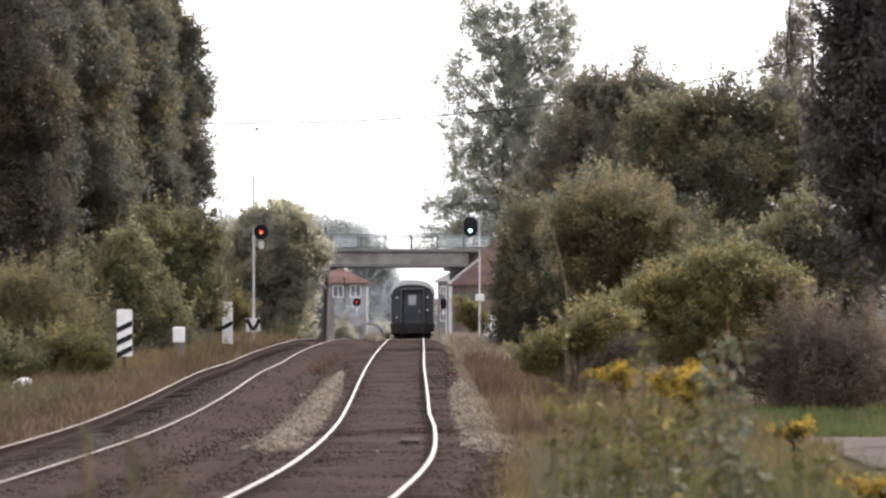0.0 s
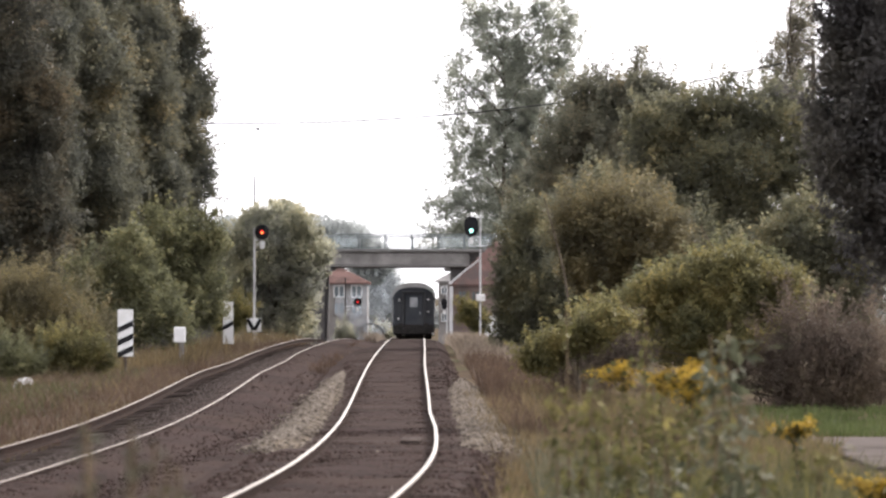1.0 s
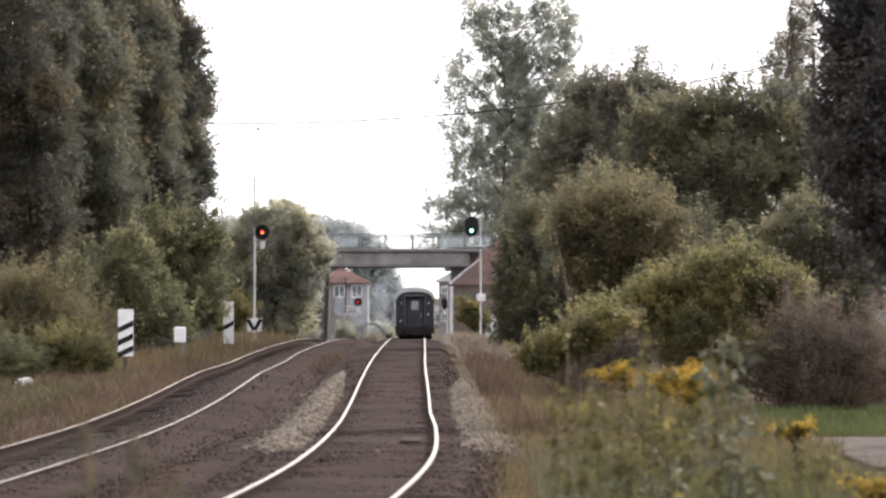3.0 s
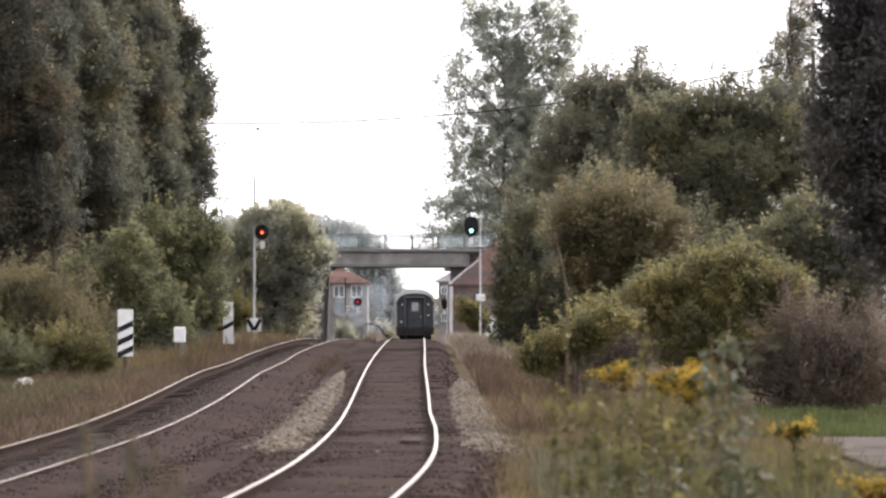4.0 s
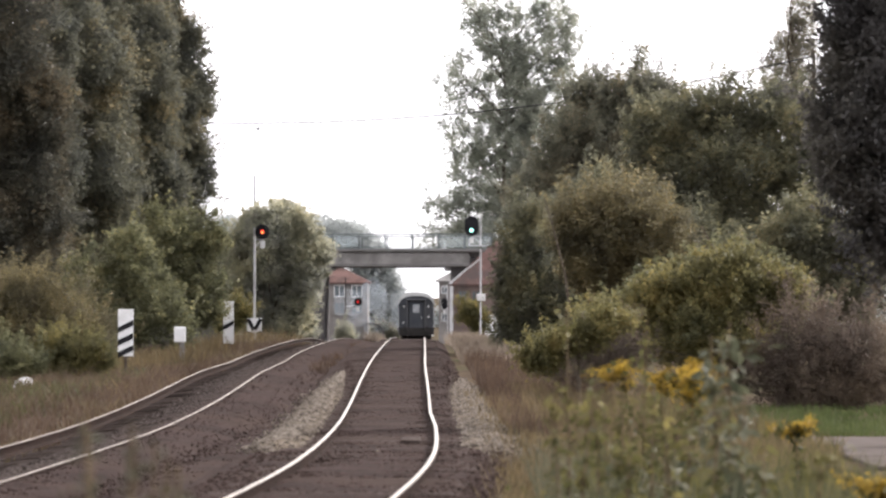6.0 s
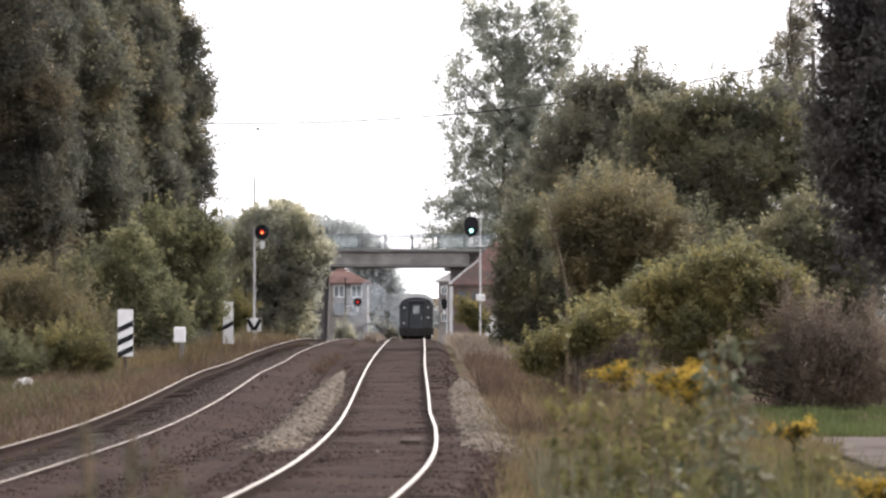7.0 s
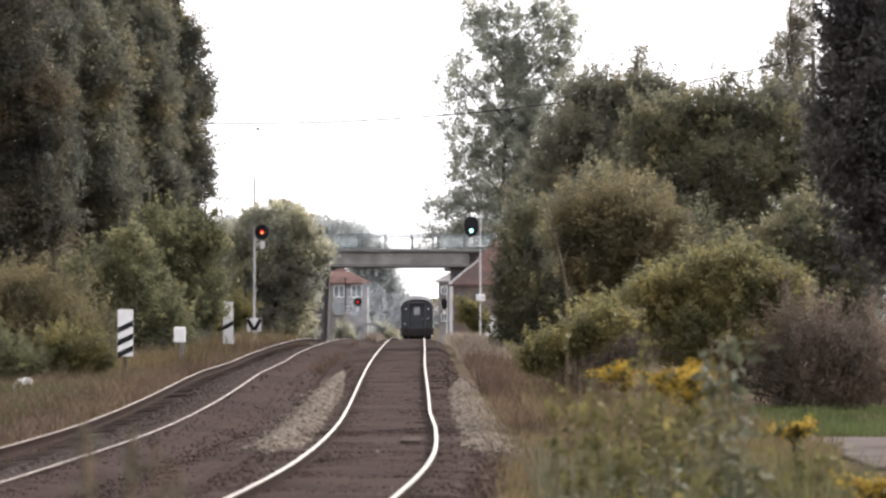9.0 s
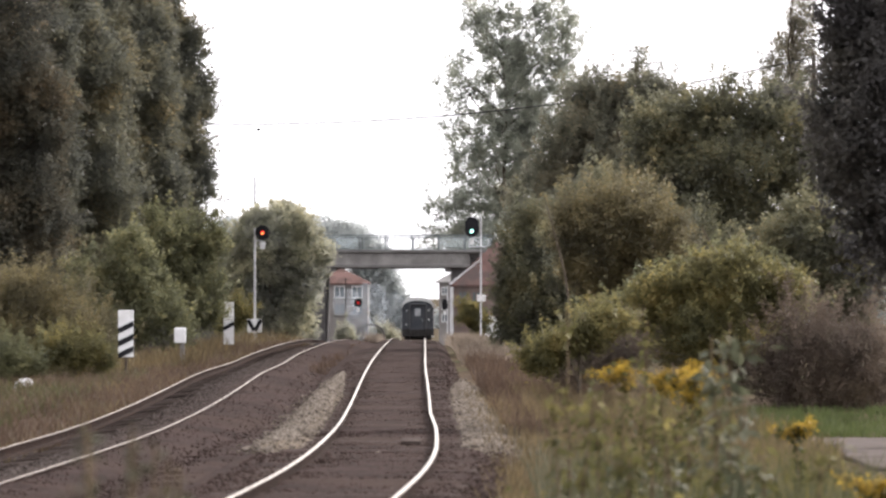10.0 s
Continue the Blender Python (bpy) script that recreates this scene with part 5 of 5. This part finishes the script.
def weed(kind, x, y, height, leaf, seed, label, flower=False, material=None, tilt=0.08, count=46):
    """A stalk with long drooping leaves; a goldenrod carries arching yellow plumes."""
    rng = np.random.default_rng(seed)
    z = gz(x, y)
    w = thing(kind, x, y, z - 0.02, label, "weed", "weeds close to the camera")
    tip = Vector((rng.normal() * tilt * height, rng.normal() * tilt * height, height))
    mid = Vector((tip.x * 0.3, tip.y * 0.3, height * 0.5))
    bm = bmesh.new()
    rod(bm, (0, 0, 0), mid, 0.015, 0.011, 6)
    rod(bm, mid, tip, 0.011, 0.006, 6)
    shoots = []
    for k in range(7 if flower else 5):
        f = rng.uniform(0.84, 0.97) if flower else rng.uniform(0.45, 0.9)
        a = mid.lerp(tip, f * 2 - 1) if f > 0.5 else mid * (f * 2)
        b = a + Vector((rng.normal() * 0.15, rng.normal() * 0.13, rng.uniform(0.02, 0.10) if flower else rng.uniform(0.04, 0.16)))
        rod(bm, a, b, 0.005, 0.003, 5)
        shoots.append((a, b))
    part("stem", bm, M_twig, w)
    pts = []
    for k in range(count):
        f = rng.uniform(0.25, 1.0)
        a = mid.lerp(tip, f * 2 - 1) if f > 0.5 else mid * (f * 2)
        pts.append(a)
    for a, b in shoots:
        pts += [a.lerp(b, q) for q in (0.4, 0.7, 1.0)]
    v = leaves(rng, np.array([tuple(p) for p in pts]), 2, 0.02, leaf, 0.42, 0.5)
    raw_mesh("leaves", v, np.arange(len(v)).reshape(-1, 4), material or L_weed, w)
    if flower:
        c = []
        for a, b in shoots + [(mid.lerp(tip, 0.86), tip)]:
            for q in rng.uniform(0.2, 1.15, 26):
                c.append(tuple(a.lerp(b, q) + Vector(rng.standard_normal(3) * 0.025)))
        v = leaves(rng, np.array(c), 5, 0.02, 0.026, 0.8, 0.0)
        raw_mesh("plume", v, np.arange(len(v)).reshape(-1, 4), L_gold, w)["label"] = "golden yellow plumes"
    return w


GOLD = [(1.74, 36.0, 1.224), (2.316, 38.0, 1.175), (2.397, 37.0, 1.148), (2.677, 39.0, 1.096), (2.17, 38.0, 1.099), (3.69, 38.0, 0.543), (3.162, 27.0, 0.52), (2.388, 36.0, 1.113)]
for i, (x, y, h) in enumerate(GOLD):
    weed("goldenrod", x, y, h - gz(x, y), 0.10, 200 + i, "goldenrod with yellow plumes among tall grass", True)
TALL = [(1.034, 30.0, 1.798), (1.783, 33.0, 1.687), (2.103, 27.0, 1.705), (2.04, 27.0, 1.601), (2.224, 28.0, 1.547), (0.944, 26.0, 1.372), (0.812, 25.0, 1.2), (1.232, 29.0, 1.132), (1.721, 24.0, 1.265), (1.665, 26.0, 1.172), (2.024, 25.0, 1.238), (1.577, 28.0, 1.202), (1.07, 22.0, 1.081), (1.463, 24.0, 1.08), (2.039, 23.0, 1.043), (2.221, 22.0, 0.979)]
for i, (x, y, h) in enumerate(TALL):
    pale = i in (2, 3, 4, 10)
    weed("tall_weed", x, y, h - gz(x, y), 0.15 if pale else 0.085, 300 + i, "tall weed with large pale curling leaves" if pale else "tall leafy weed on a dry stalk", False, L_weed_pale if pale else L_weed, 0.05, 15 if pale else 40)
rng_w = random.Random(9)
for i in range(40):
    y = rng_w.uniform(16, 34)
    x = rng_w.uniform(0.045 * y, 0.135 * y)
    weed("low_weed", x, y, rng_w.uniform(0.5, 0.95), 0.10, 400 + i, "low grey-green weed among dry grass", False, L_weed_pale if i % 3 else L_weed, 0.08, 30)
NEAR = [(-1.09, 12.0, 1.50), (-1.05, 12.2, 1.485), (-1.14, 11.9, 1.465), (-0.99, 12.1, 1.42), (-0.93, 12.0, 1.38), (-0.87, 12.2, 1.35), (-1.02, 11.8, 1.44)]
for i, (x, y, h) in enumerate(NEAR):
    weed("lone_weed", x, y, h - gz(x, y), 0.05, 450 + i, "tall thin weed standing before the tracks", False, L_sedge, 0.02, 30)


def bare_stem(points, r, label):
    """A bent bare stem between places given in the world."""
    x, y, z = points[0]
    b = thing("bare_sapling", x, y, gz(x, y), label, "sapling", "bare saplings")
    bm = bmesh.new()
    q = [Vector((px - x, py - y, pz - gz(x, y))) for px, py, pz in points]
    rod(bm, (0, 0, -0.1), q[0] + Vector((0, 0, 0.001)), r * 1.3, r * 1.1, 8)
    for k in range(len(q) - 1):
        rod(bm, q[k], q[k + 1], r * (1 - 0.22 * k), r * (0.8 - 0.22 * k), 8)
    part("stem", bm, M_bark, b)


bare_stem([(3.861, 112.0, 1.435), (3.689, 112.0, 2.555), (3.378, 112.0, 3.762), (3.085, 112.0, 4.796)], 0.035, "leaning bare sapling before a dark thicket")
bare_stem([(7.325, 95.0, 2.602), (6.989, 95.0, 3.04), (6.667, 95.0, 3.625)], 0.025, "thin bare branchy sapling among bushes")


# ---- overhead cable ----
def build_cable():
    y = 205.0
    fit_x = [-12.588, -0.442, 6.499, 14.071, 16.911]
    fit_z = [11.333, 11.807, 12.469, 13.668, 14.299]
    poly = np.polyfit(fit_x, fit_z, 2)
    xs = np.linspace(-18.425, 20.697, 60)
    zs = np.polyval(poly, xs)
    c = thing("overhead_cable", float(xs[0]), y, float(zs[0]), "thin black cable sagging across the line", "cable")
    turn = np.arange(6) * math.pi / 3
    ring = np.stack([np.zeros(6), np.cos(turn) * 0.042, np.sin(turn) * 0.042], -1)
    tube = (np.stack([xs - xs[0], np.zeros(60), zs - zs[0]], -1)[:, None] + ring[None]).reshape(-1, 3)
    i = np.arange(360).reshape(60, 6)
    j = np.roll(i, -1, 1)
    raw_mesh("wire", tube, np.stack([i[:-1], j[:-1], j[1:], i[1:]], -1).reshape(-1, 4), M_wire, c)
    for px, pz in ((xs[0], zs[0]), (xs[-1], zs[-1])):
        foot = gz(float(px), y)
        p = thing("utility_pole", float(px), y + 0.12, foot, "brown wooden pole that carries the cable", "pole", "cable poles")
        part("pole", rod(bmesh.new(), (0, 0, -0.2), (0, 0, float(pz) - foot + 0.3), 0.14, 0.10, 12), M_bark, p)
    x = -10.348
    z = float(np.polyval(poly, x)) - float(zs[0])
    bm = bmesh.new()
    rod(bm, (x - xs[0], 0, z), (x - xs[0], 0, z - 0.26), 0.004, 0.004, 5)
    bmesh.ops.create_uvsphere(bm, u_segments=10, v_segments=6, radius=0.1, matrix=pose(x - xs[0], 0, z - 0.3) @ Matrix.Diagonal((1.3, 1, 0.8, 1)))
    part("insulator", bm, M_wire, c, "small dark insulator hanging under the cable")
    x, z0 = -11.823, gz(-11, 230)
    m = thing("thin_mast", x, 230.0, z0, "thin bare mast rising behind the round tree", "mast")
    part("pole", rod(bmesh.new(), (0, 0, 0), (0, 0, 9.192 - z0), 0.06, 0.05, 8), M_underframe, m)


build_cable()


# ---- the last coach of the train ----
def coach_outline(grow=0.0, floor=0.5):
    """Half-round roofed end view: x, z above the rails."""
    # floor is lower than a coach's, filling in for shadowed running gear
    w, eave, top = 1.47 + grow, 3.12, 4.05 + grow
    pts = [(-w + 0.06, floor), (w - 0.06, floor), (w, floor + 0.5), (w, eave)]
    for k in range(1, 16):
        a = math.pi * k / 16
        pts.append((w * math.cos(a) * (abs(math.cos(a)) ** -0.12 if abs(math.cos(a)) > 0.05 else 1), eave + (top - eave) * math.sin(a) ** 0.85))
    return pts + [(-w, eave), (-w, floor + 0.5)]


def roof_outline():
    outer = [p for p in coach_outline(0.03) if p[1] >= 3.0]
    inner = [(x * (0.90 if z > 3.2 else 0.93), min(z, 3.0 + (z - 3.0) * 0.70)) for x, z in outer]
    return outer + inner[::-1]


def build_coach():
    c = thing("railway_coach", 0, 0, 0, "dark green railway coach with a grey arched roof", "train")
    long = 22.0
    part("body", extrude_outline(coach_outline(), 0.0, long), M_coach, c, "dark green steel body")
    part("roof", extrude_outline(roof_outline(), -0.14, long + 0.14), M_coach_roof, c, "pale grey arched roof")
    # end wall: raised gangway with its door, corner posts
    bm = bmesh.new()
    for x in (-0.74, 0.74):
        box(bm, x, -0.16, 2.15, 0.17, 0.32, 2.5, 0.05)
    box(bm, 0, -0.16, 3.42, 1.65, 0.32, 0.18, 0.06)
    part("gangway", bm, M_rubber, c, "black rubber gangway surround")
    door = part("end_door", solid_box(0, -0.03, 2.12, 1.2, 0.06, 2.3, 0.02), M_coach, c, "dark gangway door")
    part("window", solid_box(0.0, -0.07, 2.72, 0.52, 0.03, 0.66, 0.02), M_pane_lit, door, "pale door window")
    part("door_handle", rod(bmesh.new(), (0.45, -0.1, 1.9), (0.45, -0.1, 2.1), 0.02), M_pole, door)
    for x in (-1.36, 1.36):
        part("corner_post", solid_box(x, -0.02, 2.05, 0.1, 0.08, 2.1, 0.03), M_coach, c)
        part("handrail", rod(bmesh.new(), (x * 1.055, -0.04, 1.2), (x * 1.055, -0.04, 2.9), 0.02, 0.02, 8), M_pole, c, "pale handrail")
    for x, z in ((-1.0, 2.88), (1.0, 2.90), (1.0, 2.06), (-1.05, 1.58)):
        lamp = part("tail_lamp", solid_box(x, -0.06, z, 0.2, 0.12, 0.2, 0.03), M_underframe, c, "square lamp housing")
        bm = bmesh.new()
        bmesh.ops.create_cone(bm, cap_ends=True, segments=16, radius1=0.075, radius2=0.07, depth=0.04, matrix=pose(x, -0.135, z, 90))
        part("lens", bm, M_lamp_lens, lamp, "milky white lens")
    # headstock enlarged to close the shadowed gap under the end wall
    part("headstock", solid_box(0, 0.0, 0.85, 2.74, 0.24, 0.66, 0.04), M_underframe, c)
    for x in (-0.875, 0.875):
        bm = bmesh.new()
        rod(bm, (x, -0.1, 1.05), (x, -0.5, 1.05), 0.09, 0.08, 12)
        rod(bm, (x, -0.5, 1.05), (x, -0.56, 1.05), 0.22, 0.22, 18)
        part("buffer", bm, M_underframe, c)
    bm = bmesh.new()
    rod(bm, (0, -0.1, 1.0), (0, -0.45, 0.92), 0.05, 0.05, 8)
    rod(bm, (0, -0.45, 0.92), (0, -0.47, 0.5), 0.04, 0.04, 8)
    part("coupling", bm, M_underframe, c)
    part("underframe", solid_box(0, long / 2, 0.75, 2.0, long - 6, 0.4, 0.05), M_underframe, c)
    for x in (-1, 1):
        part("step", solid_box(x * 1.25, 0.6, 0.6, 0.3, 0.5, 0.05, 0.01), M_underframe, c)
        for k in range(9):
            part("side_window", solid_box(x * 1.425, 2.6 + k * 2.1, 2.45, 0.03, 1.3, 0.9, 0.02), M_pane, c)
    part("white_flag_plate", solid_box(1.32, -0.1, 0.55, 0.16, 0.04, 0.14, 0.01), M_frame, c, "small white plate at the corner")
    wheels = []
    for yb in (3.2, 18.8):
        # solid oversized bogie block, standing in for the shadow between wheels
        bog = part("bogie", solid_box(0, yb, 0.48, 2.5, 3.4, 0.5, 0.06), M_underframe, c)
        for ya in (-1.25, 1.25):
            bm = bmesh.new()
            rod(bm, (-0.85, 0, 0), (0.85, 0, 0), 0.07, 0.07, 10)
            for x in (-0.75, 0.75):
                rod(bm, (x - 0.065, 0, 0), (x + 0.065, 0, 0), 0.46, 0.455, 28)
                rod(bm, (x - 0.075 * (1 if x > 0 else -1) - 0.015, 0, 0), (x - 0.075 * (1 if x > 0 else -1) + 0.015, 0, 0), 0.488, 0.488, 28)
            w = part("wheelset", bm, M_wheel, c)
            w.location = (0, yb + ya, 0.463)
            wheels.append((w, yb + ya))
    return c, wheels


coach, wheelsets = build_coach()


# ---- thin smoke left by the locomotive ----
def build_smoke():
    s = thing("smoke", -5.878, 285.0, -2.2, "thin pale steam smoke hanging beside the train", "smoke")
    # the fifth puff is no smoke: added for bluish shadow at the poplar's base
    for k, (x, up, r) in enumerate(((-0.6, 1.0, 1.25), (0.1, 3.4, 1.35), (-1.9, 3.0, 1.1), (0.75, 1.3, 0.7), (7.2, 7.6, 1.5))):
        bm = bmesh.new()
        bmesh.ops.create_icosphere(bm, subdivisions=4, radius=1.0)
        off = Vector((k * 1.7, 0, 0))
        for v in bm.verts:
            v.co = v.co * r * (1 + 0.45 * noise.noise(v.co * 1.2 + off) + 0.15 * noise.noise(v.co * 3.0 + off))
        ob = part("puff", bm, M_smoke, s, smooth=True)
        ob.location = (x, 14 + 3 * k, up)
        ob.visible_shadow = False
    return s


smoke = build_smoke()


def build_drifting_smoke():
    s = thing("smoke", -2.2, 322.0, -2.6, "thin blue-grey smoke drifting off behind the train", "smoke")
    for k, (x, up, r) in enumerate(((-0.9, 2.2, 1.5), (0.5, 4.0, 1.3), (-1.8, 4.9, 1.2))):
        bm = bmesh.new()
        bmesh.ops.create_icosphere(bm, subdivisions=4, radius=1.0)
        off = Vector((k * 2.3, 5.0, 1.0))
        for v in bm.verts:
            v.co = v.co * r * (1 + 0.5 * noise.noise(v.co * 1.2 + off) + 0.18 * noise.noise(v.co * 3.0 + off))
        ob = part("puff", bm, M_thin_smoke, s, smooth=True)
        ob.location = (x, 3 * k, up)
        ob.visible_shadow = False
    return s


drifting_smoke = build_drifting_smoke()


# ---- what moves ----
def train_y(t):
    return 243.6 + 9.7 * t - 0.09 * t * t


def motions():
    rows = []
    for k in range(21):
        t = k * 0.5
        y = train_y(t)
        a, b = y + 3.2, y + 18.8
        xa, xb, za, zb = float(RIGHT_X(a)), float(RIGHT_X(b)), float(RIGHT_Z(a)), float(RIGHT_Z(b))
        turn, rise = math.atan2(xa - xb, b - a), math.atan2(zb - za, b - a)
        rows.append((t, pose(xa - 3.2 * (xb - xa) / (b - a), y, za - 3.2 * (zb - za) / (b - a), math.degrees(rise), 0, math.degrees(turn))))
    walk(coach, rows)
    for w, along in wheelsets:
        walk(w, [(k / 15, pose(0, along, 0.463, -math.degrees((train_y(k / 15) - train_y(0)) / 0.46))) for k in range(151)])
    x, y, z = smoke.location
    walk(smoke, [(t, pose(x - 0.03 * t, y + 0.4 * t, z + 0.03 * t)) for t in (0.0, 2.5, 5.0, 7.5, 10.0)])
    x, y, z = drifting_smoke.location
    walk(drifting_smoke, [(t, pose(x - 0.12 * t, y + 2.5 * t, z - 0.10 * t, 0, 0, 3 * t)) for t in (0.0, 2.5, 5.0, 7.5, 10.0)])


motions()
